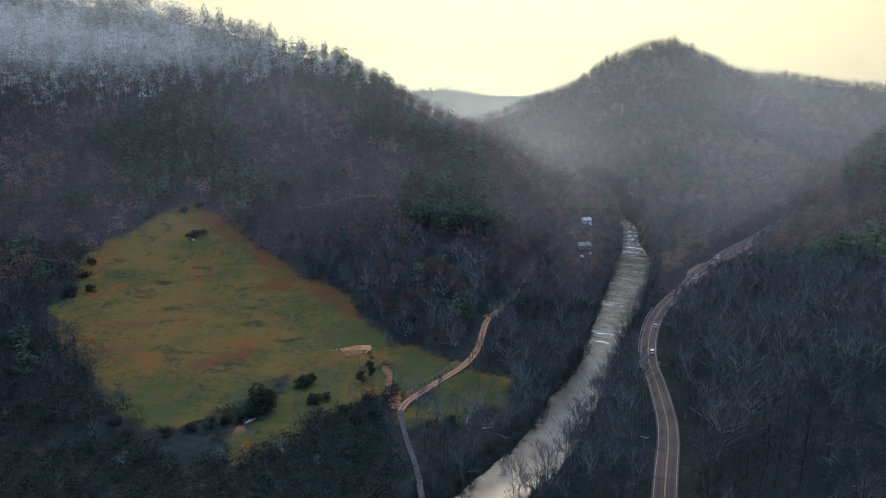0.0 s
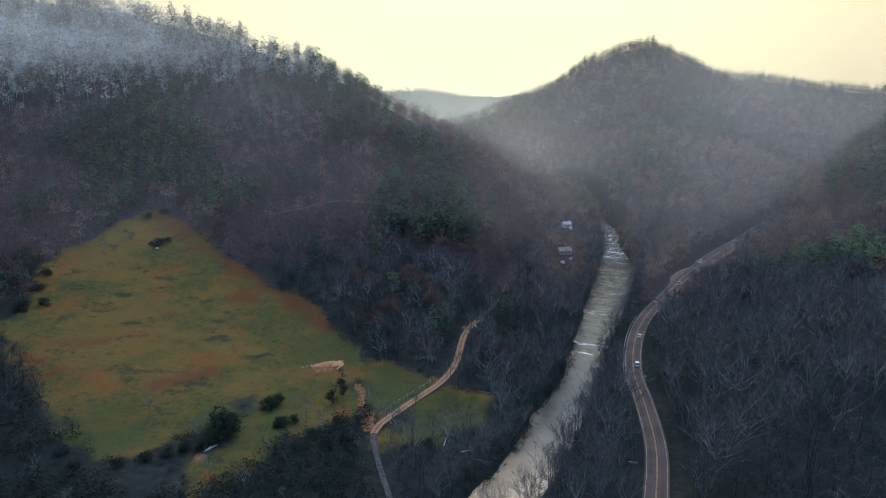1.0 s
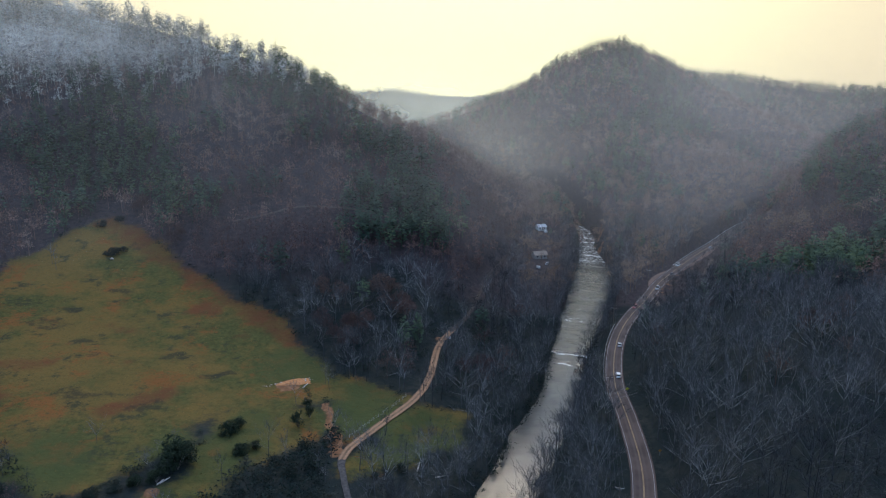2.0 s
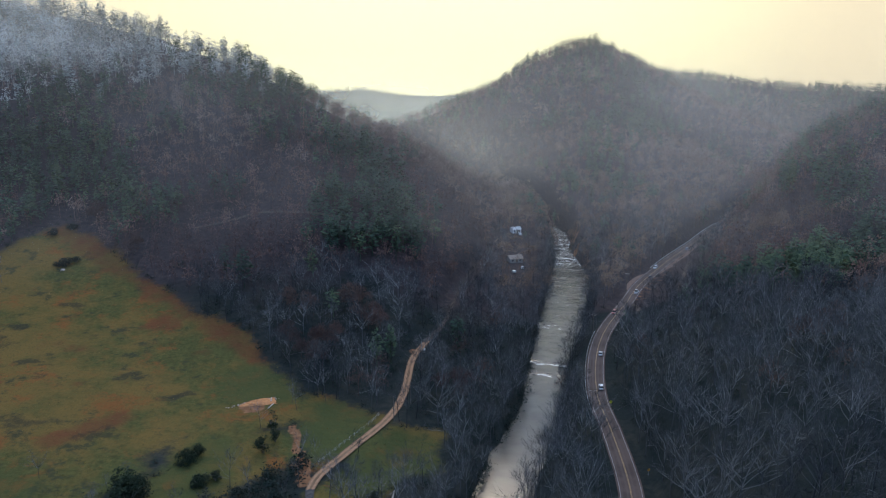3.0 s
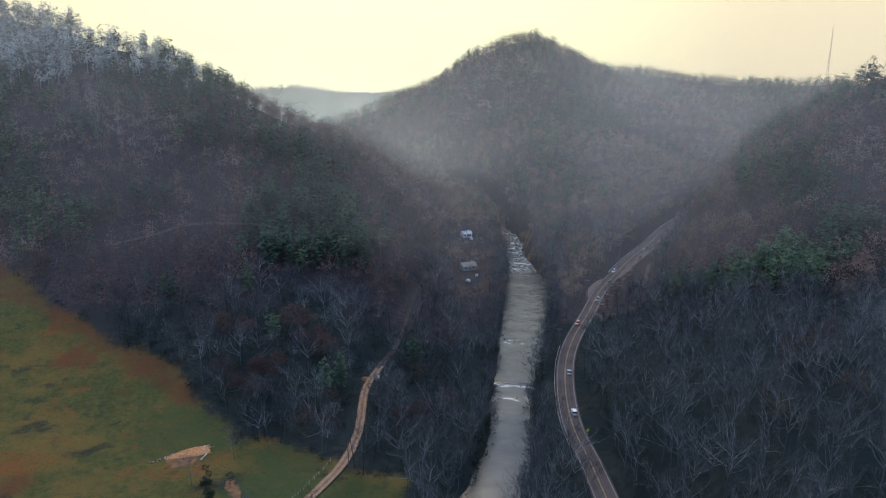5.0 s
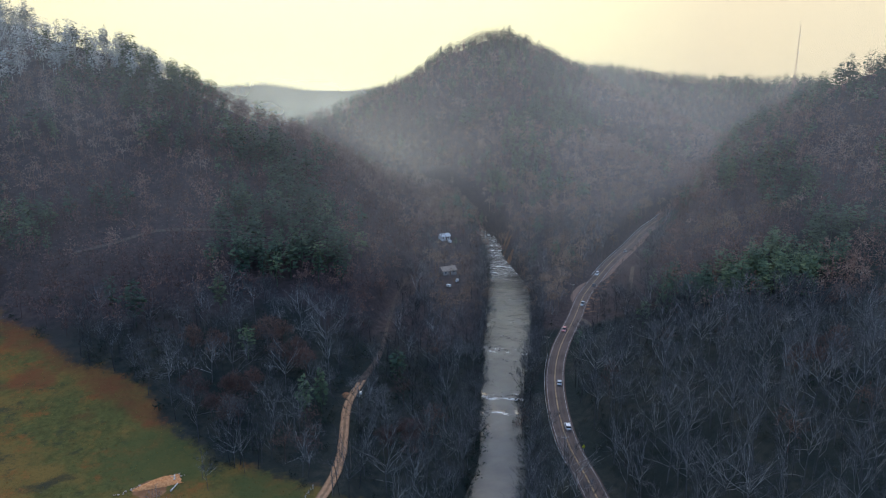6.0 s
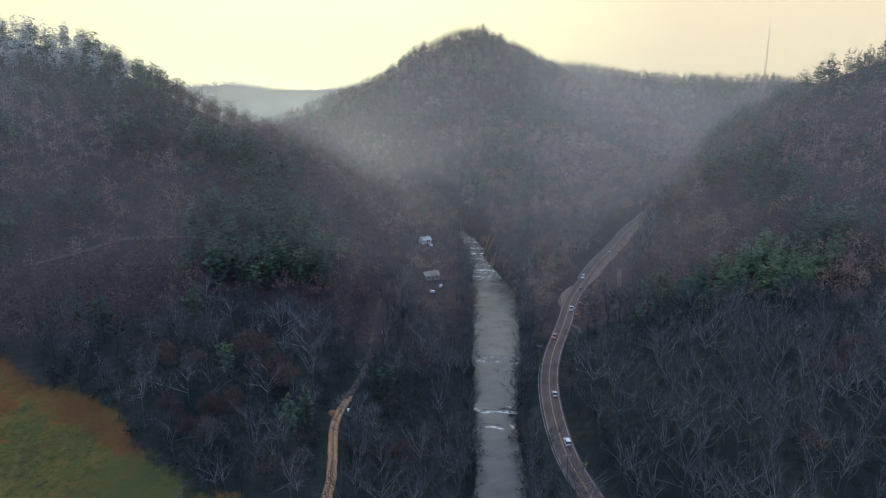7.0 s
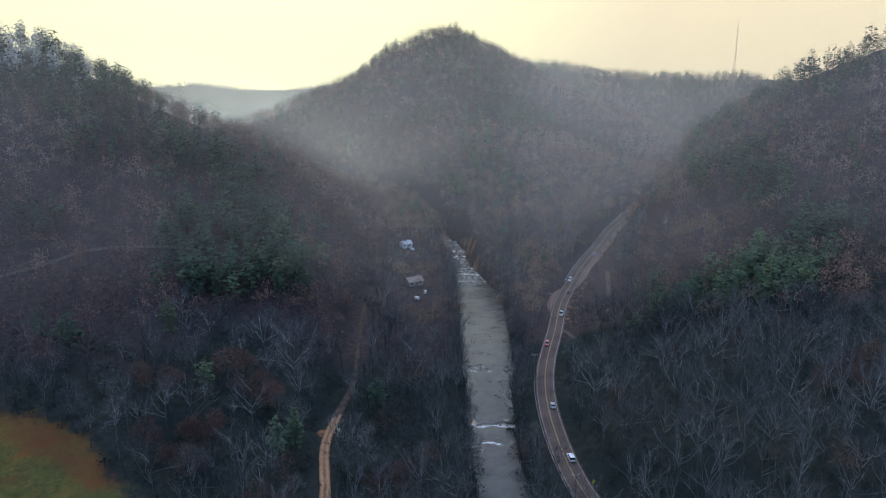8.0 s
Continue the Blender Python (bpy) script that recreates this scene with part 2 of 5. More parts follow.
def vnoise(X, Y, size):
    x, y = X / size, Y / size
    i, j = np.floor(x).astype(int), np.floor(y).astype(int)
    u, v = x - i, y - j
    u, v = u * u * (3 - 2 * u), v * v * (3 - 2 * v)
    g = lambda p, q: _tab[p % 256, q % 256]
    return (g(i, j) * (1 - u) + g(i + 1, j) * u) * (1 - v) + (g(i, j + 1) * (1 - u) + g(i + 1, j + 1) * u) * v - 0.5


LEFT_CREST = [(-900, 760, 300), (-500, 700, 266), (-420, 680, 240), (-330, 660, 208), (-245, 645, 183), (-196, 645, 166), (-162, 645, 152), (-137, 645, 138), (-97, 645, 126), (-72, 645, 108), (-47, 645, 96), (-16, 645, 78), (20, 645, 59), (50, 645, 47),
              (73, 645, 28), (110, 645, 9), (137, 645, 0)]
RIGHT_CREST = [(283, 542, 6), (304, 537, 32), (325, 522, 53), (360, 510, 82), (384, 498, 112), (425, 470, 142), (520, 420, 165), (640, 300, 150), (700, 0, 140)]
HILL_A = [(100, 995, 68), (152, 995, 99), (202, 995, 121), (240, 995, 146), (277, 995, 161), (308, 995, 165), (348, 995, 151), (369, 995, 136), (385, 1010, 118), (420, 1030, 98)]
HILL_D = [(330, 1090, 110), (400, 1145, 126), (472, 1150, 128), (541, 1173, 123), (644, 1196, 111), (753, 1185, 104), (828, 1104, 101), (1150, 1035, 88), (1500, 800, 88)]
HILL_B = [(300, 995, 163), (280, 880, 112), (245, 740, 70), (218, 650, 34), (203, 610, 16)]
HILL_C = [(340, 990, 152), (372, 880, 92), (362, 805, 50), (335, 740, 16)]
FAR_A = [(-1800, 1900, 130), (-700, 1900, 105), (-250, 1840, 92), (-120, 1830, 95), (-70, 1830, 98), (-22, 1830, 100), (62, 1830, 93), (136, 1830, 82), (187, 1830, 74), (214, 1830, 81), (267, 1830, 86), (310, 1830, 88), (450, 1850, 88), (1200, 1900, 90), (2500, 1700, 95)]
FAR_B = [(-3500, 3300, 70), (-1200, 3300, 60), (-50, 3250, 60), (160, 3300, 58), (600, 3300, 58), (3500, 3200, 60)]

LEFT_CREST = [(x, y, h + 6 * (h > 40)) for x, y, h in LEFT_CREST]
HILL_A = [(x, y, h + 5) for x, y, h in HILL_A]
HILL_D = [(x, y, h + 5) for x, y, h in HILL_D]


def land(X, Y, carve=True):
    X, Y = np.asarray(X, float), np.asarray(Y, float)
    xr = np.interp(Y, RIVER[:, 1], RIVER[:, 0])
    u = X - xr
    left = -5 + 0.075 * np.maximum(0, -u - 12)
    xroad = np.interp(Y, ROAD[:, 1], ROAD[:, 0])
    D = np.maximum(0, X - xroad - 7)
    near_s, far_s = 1 - np.exp(-D / 27), 1 - np.exp(-(D / 62) ** 1.5)
    slope = 33 * (near_s + (far_s - near_s) * smooth(Y, 285, 365)) * (1 + 0.25 * (1 - smooth(Y, 225, 300))) * (1 - smooth(Y, 470, 570))
    right = -5 + slope + 0.03 * np.maximum(0, u)
    h = np.where(u < 0, left, right)
    h = -5 + (np.minimum(h, 60) + 5) * (1 - smooth(Y, 680, 1000))
    west = ridge(X, Y, LEFT_CREST, 350, lambda x: 1.05 + 1.2 * smooth(-x, -20, 150)) * (1 - (1 - smooth(-u, 30, 105)) * (1 - smooth(Y, 560, 640)))
    west = west * np.interp(X, (-60, -17, 35, 80, 115, 140), (1, 0.88, 0.77, 0.58, 0.42, 0.3))
    east = ridge(X, Y, RIGHT_CREST, 195, 1.25) * (1 - (1 - smooth(D, 4, 62)) * (1 - smooth(Y, 600, 640)))
    body = np.maximum(west, east)
    for c, r, p in ((HILL_A, 310, 1.15), (HILL_B, 230, 1.2), (HILL_C, 130, 1.1), (HILL_D, 210, 1.0), (FAR_A, 520, 1.1), (FAR_B, 900, 1.0)):
        body = np.maximum(body, ridge(X, Y, c, r, p))
    rough = vnoise(X, Y, 120) * 14 + vnoise(X + 40, Y, 55) * 8 + vnoise(X, Y + 90, 23) * 3
    h = h + body * (1 - np.clip(h, 0, 45) / 110) + rough * np.clip(body / 90, 0, 1) * 0.7
    h = h + vnoise(X, Y, 30) * 1.2 + vnoise(X, Y, 9) * 0.4
    if carve:
        d, z = near_line(X, Y, ROAD, 22)
        h = h + (z - 0.3 - h) * (1 - smooth(d, 6.0, 15))
        d, z = near_line(X, Y, TRACK, 14)
        h = h + (z - 0.35 - h) * (1 - smooth(d, 3.2, 11))
        d, w = near_line(X, Y, RIVER, 40)
        k = 1 - smooth(d - w, -1.0, 9.0)
        h = h + (np.minimum(h, WATER - 1.6) - h) * k
    return h


def inside(X, Y, poly):
    X, Y = np.asarray(X, float), np.asarray(Y, float)
    c = np.zeros(X.shape, bool)
    for (ax, ay), (bx, by) in zip(poly, poly[1:] + poly[:1]):
        hit = (ay > Y) != (by > Y)
        with np.errstate(divide="ignore", invalid="ignore"):
            c ^= hit & (X < (bx - ax) * (Y - ay) / (by - ay) + ax)
    return c


MEADOW = [(-166, 451), (-150, 440), (-115, 406), (-77, 365), (-57, 342), (-39, 322), (-28, 304), (-21, 276), (-38, 266), (-52, 268), (-64, 262), (-71, 244), (-79, 228), (-87, 215), (-99, 210), (-112, 226), (-136, 250), (-163, 278), (-189, 309), (-183, 327), (-193, 353), (-199, 382), (-182, 433)]
GLADE = [(-24, 296), (-8, 290), (5, 275), (-4, 259), (-14, 247), (-20, 252), (-24, 266)]
PATCH = [(-13, 228), (-2, 250), (9, 269), (27, 270), (23, 247), (4, 234)]
LOWER = [(-74, 212), (-66, 228), (-59, 247), (-51, 264), (-42, 250), (-52, 219), (-67, 198)]
THICKET = [(-8, 150), (-120, 150), (-135, 190), (-112, 204), (-98, 204), (-86, 206), (-70, 196), (-52, 216), (-40, 250), (-50, 266), (-30, 268), (-20, 250), (-17, 236), (-12, 200), (-10, 185)]
NOTCH = [(-66, 262), (-52, 271), (-36, 269), (-23, 270), (-21, 252), (-38, 236), (-46, 232), (-58, 246)]
OPEN = [MEADOW, GLADE, PATCH, LOWER, NOTCH]


def open_ground(X, Y):
    m = np.zeros(np.shape(X), bool)
    for p in OPEN:
        m |= inside(X, Y, p)
    return m


def mesh_object(name, verts, faces, material, attrs=None, smooth_shade=False):
    """One mesh from arrays: verts (n, 3); faces (m, 3) or (m, 4)."""
    me = bpy.data.meshes.new(name)
    verts, faces = np.ascontiguousarray(verts, np.float32), np.ascontiguousarray(faces, np.int32)
    k = faces.shape[1]
    me.vertices.add(len(verts))
    me.vertices.foreach_set("co", verts.ravel())
    me.loops.add(faces.size)
    me.loops.foreach_set("vertex_index", faces.ravel())
    me.polygons.add(len(faces))
    me.polygons.foreach_set("loop_start", np.arange(0, faces.size, k, dtype=np.int32))
    me.polygons.foreach_set("use_smooth", np.full(len(faces), smooth_shade))
    me.update(calc_edges=True)
    for key, vals in (attrs or {}).items():
        at = me.attributes.new(key, "FLOAT", "POINT")
        at.data.foreach_set("value", np.ascontiguousarray(vals, np.float32).ravel())
    me.materials.append(material)
    return new(name, me)


def axis(fine0, fine1, step, lo, hi, grow=1.12):
    a = list(np.arange(fine0, fine1 + 0.01, step))
    s, v = step, fine1
    while v < hi:
        s = min(s * grow, 160)
        v += s
        a.append(v)
    s, v = step, fine0
    while v > lo:
        s = min(s * grow, 160)
        v -= s
        a.insert(0, v)
    return np.array(a)


def grid_faces(nx, ny):
    i = np.arange(nx * ny).reshape(ny, nx)
    return np.stack([i[:-1, :-1], i[:-1, 1:], i[1:, 1:], i[1:, :-1]], -1).reshape(-1, 4)


def two_steps(lo, fine0, fine1, hi, outer0, outer1):
    """Grid lines 2.4 m apart in the valley, 8 m on the slopes, wider beyond."""
    mid_lo, mid_hi = list(np.arange(lo, fine0 - 4, 8.0)), list(np.arange(fine1 + 6, hi, 8.0))
    a = mid_lo + list(np.arange(fine0, fine1 + 0.01, 2.4)) + mid_hi
    out = axis(a[0], a[-1], 8.0, outer0, outer1, 1.2)
    return np.array(sorted([v for v in out if v < a[0] - 4 or (v > a[-1] + 4 and not 1590 < v < 1930)] + a + (list(np.arange(1600, 1921, 16.0)) if hi > 1200 else [])))


gx, gy = two_steps(-480, -220, 320, 900, -4600, 4600), two_steps(60, 150, 610, 1260, -3000, 4800)
GX, GY = np.meshgrid(gx, gy)
GZ = land(GX, GY)
meadow = np.zeros(GX.shape)
for p in OPEN:
    rim = np.array([(*q, 0) for q in p + p[:1]], float)
    dd = near_line(GX, GY, rim, 12)[0]
    dd = np.where(inside(GX, GY, p), dd, -dd) + vnoise(GX, GY, 16) * 9 + vnoise(GX, GY, 6) * 4
    meadow = np.maximum(meadow, smooth(np.clip(dd, -20, 20), -8, 6))
rust = np.zeros(GX.shape)
for (ax, ay), (bx, by), wdt in (((-164, 447), (-115, 404), 13), ((-115, 404), (-41, 322), 8), ((-100, 262), (-84, 276), 6), ((-150, 262), (-140, 268), 5)):
    line = np.array([(ax, ay, 0), (bx, by, 0)], float)
    rust = np.maximum(rust, 1 - smooth(near_line(GX, GY, line, 60)[0], 2, wdt * 1.6))
for cx, cy, r in ((-121, 332, 11), (-143, 295, 13), (-91, 355, 10), (-155, 279, 9), (-65, 330, 8), (-108, 300, 7), (-100, 380, 8)):
    rust = np.maximum(rust, 0.95 * (1 - smooth(np.hypot((GX - cx) * 0.7, GY - cy) + vnoise(GX, GY, 7) * 9, r * 0.2, r)))
weed = np.zeros(GX.shape)
for cx, cy, r in ((-88, 307, 8), (-156, 351, 9), (-91, 267, 8), (-116, 273, 10), (-154, 335, 9), (-69, 294, 7), (-130, 318, 7), (-110, 345, 6), (-135, 372, 8)):
    weed = np.maximum(weed, 1 - smooth(np.hypot((GX - cx) * 0.5, GY - cy) + vnoise(GX, GY, 5) * 8, r * 0.15, r * 0.8))
lush = np.zeros(GX.shape)
for cx, cy, r in ((-40, 302, 26), (-14, 265, 24), (-8, 282, 18), (15, 255, 22), (2, 244, 18), (-110, 225, 30), (-60, 240, 26), (-50, 256, 14)):
    lush = np.maximum(lush, 1 - smooth(np.hypot(GX - cx, GY - cy), r * 0.4, r))
earth = np.zeros(GX.shape)
for cx, cy, r in ((-41, 286, 5.5), (-20.5, 249, 3.5), (-19, 243, 3), (-18, 238, 3.5), (-70, 216, 2.5), (20, 334, 2.0), (155, 546, 6), (150, 527, 6), (160, 562, 5)):
    earth = np.maximum(earth, 1 - smooth(np.hypot(GX - cx, GY - cy), r * 0.5, r * 1.2))
earth = np.maximum(earth, 0.5 * (1 - smooth(near_line(GX, GY, TRACK, 12)[0], 0.8, 2.2)) * (1 - smooth(GY, 340, 350)) * smooth(GY, 236, 242))
earth = np.maximum(earth, 1 - smooth(near_line(GX, GY, np.array([(-25, 272, 0), (-22.5, 258, 0), (-18, 240, 0)], float), 12)[0], 0.6, 2.4))
cut = GX > np.interp(GY, ROAD[:, 1], ROAD[:, 0])
earth = np.maximum(earth, 0.42 * (1 - smooth(near_line(GX, GY, ROAD, 22)[0], 8, 17)) * cut * smooth(GY, 385, 410) * (1 - smooth(GY, 470, 500)))
dr, wr = near_line(GX, GY, RIVER, 40)
bank = 1 - smooth(dr - wr, 0.3, 2.6)
dro = near_line(GX, GY, ROAD, 22)[0]
bank = np.maximum(bank, 0.6 * (1 - smooth(dro, 3.6, 5.0)))
# blends to the paler floor colour that brightens the slopes beyond y 340
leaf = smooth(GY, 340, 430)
rime = smooth(GZ + 14 * vnoise(GX, GY, 40) - 0.09 * np.maximum(0, GX + 250), 96, 165) * (GX < 60) * (GY < 900)
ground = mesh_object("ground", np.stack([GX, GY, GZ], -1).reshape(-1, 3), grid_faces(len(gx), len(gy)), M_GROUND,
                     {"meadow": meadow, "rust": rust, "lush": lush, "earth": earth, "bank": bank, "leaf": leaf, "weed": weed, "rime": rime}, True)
tagged(ground, "wooded valley floor and mountain slopes with leaf litter and meadow", "ground", kind="structure")


# ---- ribbons: water, road, lines, track ----
def ribbon(line, offs, zs, start=0, stop=None):
    """Verts and faces of a band along a plan line; offs: columns' sideways offsets (to the right), zs: heights over the third column."""
    p = line[start:stop]
    t = np.gradient(p[:, :2], axis=0)
    t /= np.linalg.norm(t, axis=1)[:, None]
    n = np.stack([t[:, 1], -t[:, 0]], 1)
    cols = [np.column_stack([p[:, :2] + n * np.reshape(o, (-1, 1)), p[:, 2] + z]) for o, z in zip(offs, zs)]
    v = np.stack(cols, 1).reshape(-1, 3)
    return v, grid_faces(len(offs), len(p))


def water_material():
    m = Mat("river_water", 0.08, 0.5)
    n1 = m.noise(0.09, 5, 0.65, (1.0, 1.6, 1.0))
    c = m.mix(m.ramp(n1, 0.3, 0.7), (0.054, 0.050, 0.041), (0.090, 0.083, 0.068))
    streak = m.noise(1.0, 5, 0.75, (0.5, 2.4, 1.0))
    fleck = m.noise(2.6, 3, 0.6)
    foam = m.math("ADD", m.math("MULTIPLY", m.attr("foam"), 0.66), m.math("ADD", m.math("MULTIPLY", m.math("SUBTRACT", streak, 0.5), 1.5), m.math("MULTIPLY", m.math("SUBTRACT", fleck, 0.5), 0.5)))
    f = m.ramp(foam, 0.38, 0.56)
    c = m.mix(m.ramp(m.math("ADD", m.math("MULTIPLY", m.attr("dark_line"), 0.75), m.math("MULTIPLY", m.math("SUBTRACT", streak, 0.5), 1.6)), 0.36, 0.46), c, (0.016, 0.016, 0.015))
    m.color(m.mix(f, c, (0.62, 0.63, 0.60)))
    m.put(m.ramp(f, 0, 1, 0.17, 0.8), m.b.inputs["Roughness"])
    m.b.inputs["IOR"].default_value = 1.33
    rip = m.math("MULTIPLY", m.attr("lively"), m.math("ADD", m.noise(1.3, 5, 0.65, (0.6, 1.3, 1)), m.math("MULTIPLY", m.noise(0.35, 3), 1.6)))
    m.bump(rip, 0.3, 0.2)
    return m.m


M_WATER = water_material()


def asphalt_material():
    m = Mat("worn_asphalt", 0.85, 0.1)
    n1, n2, n3 = m.noise(0.12, 4), m.noise(1.5, 5), m.noise(25, 2)
    c = m.mix(m.ramp(n1, 0.35, 0.65), (0.074, 0.052, 0.044), (0.112, 0.081, 0.068))
    c = m.mix(m.ramp(n2, 0.35, 0.8, 0, 0.5), c, (0.055, 0.052, 0.052))
    c = m.mix(m.ramp(m.attr("rut"), 0.2, 0.9, 0, 0.3), c, (0.13, 0.105, 0.090))
    m.color(c).bump(n3, 0.3, 0.01)
    return m.m


M_ASPHALT = asphalt_material()
M_WHITE = simple("road_paint_white", (0.26, 0.235, 0.22), (0.44, 0.41, 0.38), 1.2, 0.6)
M_YELLOW = simple("road_paint_yellow", (0.26, 0.17, 0.08), (0.38, 0.25, 0.11), 1.2, 0.6)


def dirt_material():
    m = Mat("track_dirt", 0.95, 0.1)
    n1, n2 = m.noise(1.2, 5), m.noise(0.25, 4)
    c = m.mix(m.ramp(n1, 0.3, 0.7), (0.27, 0.145, 0.078), (0.37, 0.215, 0.125))
    worn = m.math("ADD", m.attr("rut"), m.math("MULTIPLY", m.math("SUBTRACT", m.noise(0.7, 5, 0.7), 0.5), 1.2))
    verge = m.mix(m.ramp(n2, 0.3, 0.7), (0.14, 0.088, 0.05), (0.23, 0.138, 0.082))
    m.color(m.mix(m.ramp(worn, 0.25, 0.7), verge, c)).bump(n1, 0.4, 0.05)
    return m.m


M_DIRT = dirt_material()

rl = RIVER.copy()
cols = np.linspace(-1.15, 1.15, 13)
half = rl[:, 2].copy()
rl[:, 2] = WATER + np.clip((rl[:, 1] - 300) * 0.004, -0.6, 1.2)
# ledges where the water breaks: y of the ledge along the line, skew, strength
LEDGES = [(326, 0.0, 1.0), (337, 0.05, 0.95), (340, -0.1, 0.6), (357, 0.1, 0.4), (371, 0.0, 0.45), (380, 0.05, 0.75), (384, -0.1, 0.6), (398, 0.1, 0.3), (418, 0.05, 0.55), (432, 0.1, 0.4), (450, -0.05, 0.5), (468, 0.1, 0.4),
          (488, 0.1, 0.55), (503, 0, 0.85), (517, 0.2, 0.9), (530, 0.1, 0.9), (545, 0.1, 1.0), (556, -0.2, 1.0), (570, 0.1, 1.0), (586, 0, 1.0), (602, 0, 0.9), (314, 0.1, 0.35)]
fine = curve(np.column_stack([rl[:, :2], rl[:, 2], half])[::3], 1.0)
fine[:, 3] += vnoise(fine[:, 1], fine[:, 1] * 0 + 3, 7.0) * 1.6
wv, wf = ribbon(fine[:, :3], [c * fine[:, 3] for c in np.linspace(-1.2, 1.2, 25)], [0] * 25)
wy = wv[:, 1] + 0.36 * (wv[:, 0] - np.interp(wv[:, 1], RIVER[:, 1], RIVER[:, 0]))
foam = 0.42 * smooth(wv[:, 1], 475, 505) * (1 - smooth(wv[:, 1], 610, 640)) + 0.12 * smooth(wv[:, 1], 300, 325) - 0.1 * (1 - smooth(wv[:, 1], 290, 318))
drop = np.zeros(len(wv))
dark_line = np.zeros(len(wv))
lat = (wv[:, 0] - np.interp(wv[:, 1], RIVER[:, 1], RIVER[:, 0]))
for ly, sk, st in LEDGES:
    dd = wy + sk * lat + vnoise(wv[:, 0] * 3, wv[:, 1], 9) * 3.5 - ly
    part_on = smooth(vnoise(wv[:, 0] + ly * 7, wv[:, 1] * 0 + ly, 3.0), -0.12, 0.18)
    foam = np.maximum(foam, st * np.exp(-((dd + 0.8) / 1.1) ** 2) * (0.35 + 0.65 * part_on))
    # broken dark line in the water colour just upstream of the ledge
    dark_line = np.maximum(dark_line, st * np.exp(-((dd - 1.3) / 0.8) ** 2) * (0.3 + 0.7 * part_on))
    drop += 0.22 * st * smooth(dd, -0.7, 0.2)
wv[:, 2] += drop - drop[np.argmin(np.abs(wv[:, 1] - 318))] + vnoise(wv[:, 0], wv[:, 1], 1.7) * 0.12 * smooth(wv[:, 1], 292, 325) + np.maximum(foam, 0) * vnoise(wv[:, 0] * 2, wv[:, 1], 0.9) * 0.35
river = mesh_object("river", wv, wf, M_WATER, {"foam": foam, "dark_line": dark_line, "lively": 0.12 + 0.88 * smooth(wv[:, 1], 292, 325)}, True)
tagged(river, "grey-green shallow mountain river with white rapids", "river", kind="structure")

offs = np.linspace(-3.9, 3.9, 15)
rv, rf = ribbon(ROAD, offs, [0.02 + 0.06 * (1 - (o / 3.9) ** 2) for o in offs])
rut = np.tile(np.exp(-((np.abs(offs) - 1.0) / 0.45) ** 2) + np.exp(-((np.abs(offs) - 2.7) / 0.45) ** 2), len(ROAD))
road = mesh_object("road", rv, rf, M_ASPHALT, {"rut": rut}, True)
tagged(road, "worn two-lane asphalt mountain road beside the river", "road", kind="structure")
for nm, mat, o0, o1 in (("edge_line", M_WHITE, -3.3, -3.17), ("edge_line", M_WHITE, 3.17, 3.3), ("centre_line", M_YELLOW, -0.2, -0.06), ("centre_line", M_YELLOW, 0.06, 0.2)):
    v, f = ribbon(ROAD, [o0, o1], [0.045 + 0.06 * (1 - (o0 / 3.9) ** 2)] * 2)
    mark = mesh_object(nm, v, f, mat)
    mark.parent = road
offs = np.linspace(-1.6, 1.6, 11)
slim = 1 - 0.45 * smooth(TRACK[:, 1], 338, 380) - 0.42 * (1 - smooth(TRACK[:, 1], 222, 240))
tv, tf = ribbon(TRACK, [o * slim for o in offs], [0.06 - 0.10 * math.exp(-((abs(o) - 0.95) / 0.35) ** 2) for o in offs])
tv[:, 2] += vnoise(tv[:, 0], tv[:, 1], 1.3) * 0.06
tv[:, 0] += vnoise(tv[:, 0], tv[:, 1], 4.0) * 0.35
cut = np.all(tv[tf][:, :, 1] < 344, axis=1)
# track beyond y 344 in a darker, greyer brown
upper = mesh_object("forest_track", tv, tf[~cut], simple("dim_brown_track", (0.042, 0.034, 0.03), (0.085, 0.064, 0.052), 0.6, 0.95, 0.1), None, True)
tagged(upper, "dim brown track running into the woods", "track", kind="structure")
lane_cut = np.all(tv[tf][:, :, 1] < 234, axis=1)
lane = mesh_object("shaded_lane", tv, tf[lane_cut], simple("lane_gravel", (0.05, 0.046, 0.043), (0.095, 0.085, 0.078), 0.8, 0.95, 0.1), None, True)
tagged(lane, "narrow grey gravel lane under the trees", "track", kind="structure")
track = mesh_object("dirt_track", tv, tf[cut & ~lane_cut], M_DIRT, {"rut": np.tile([math.exp(-((abs(o) - 0.85) / 0.5) ** 2) for o in offs], len(TRACK))}, True)
tagged(track, "tan gravel farm track with two worn ruts", "track", kind="structure")


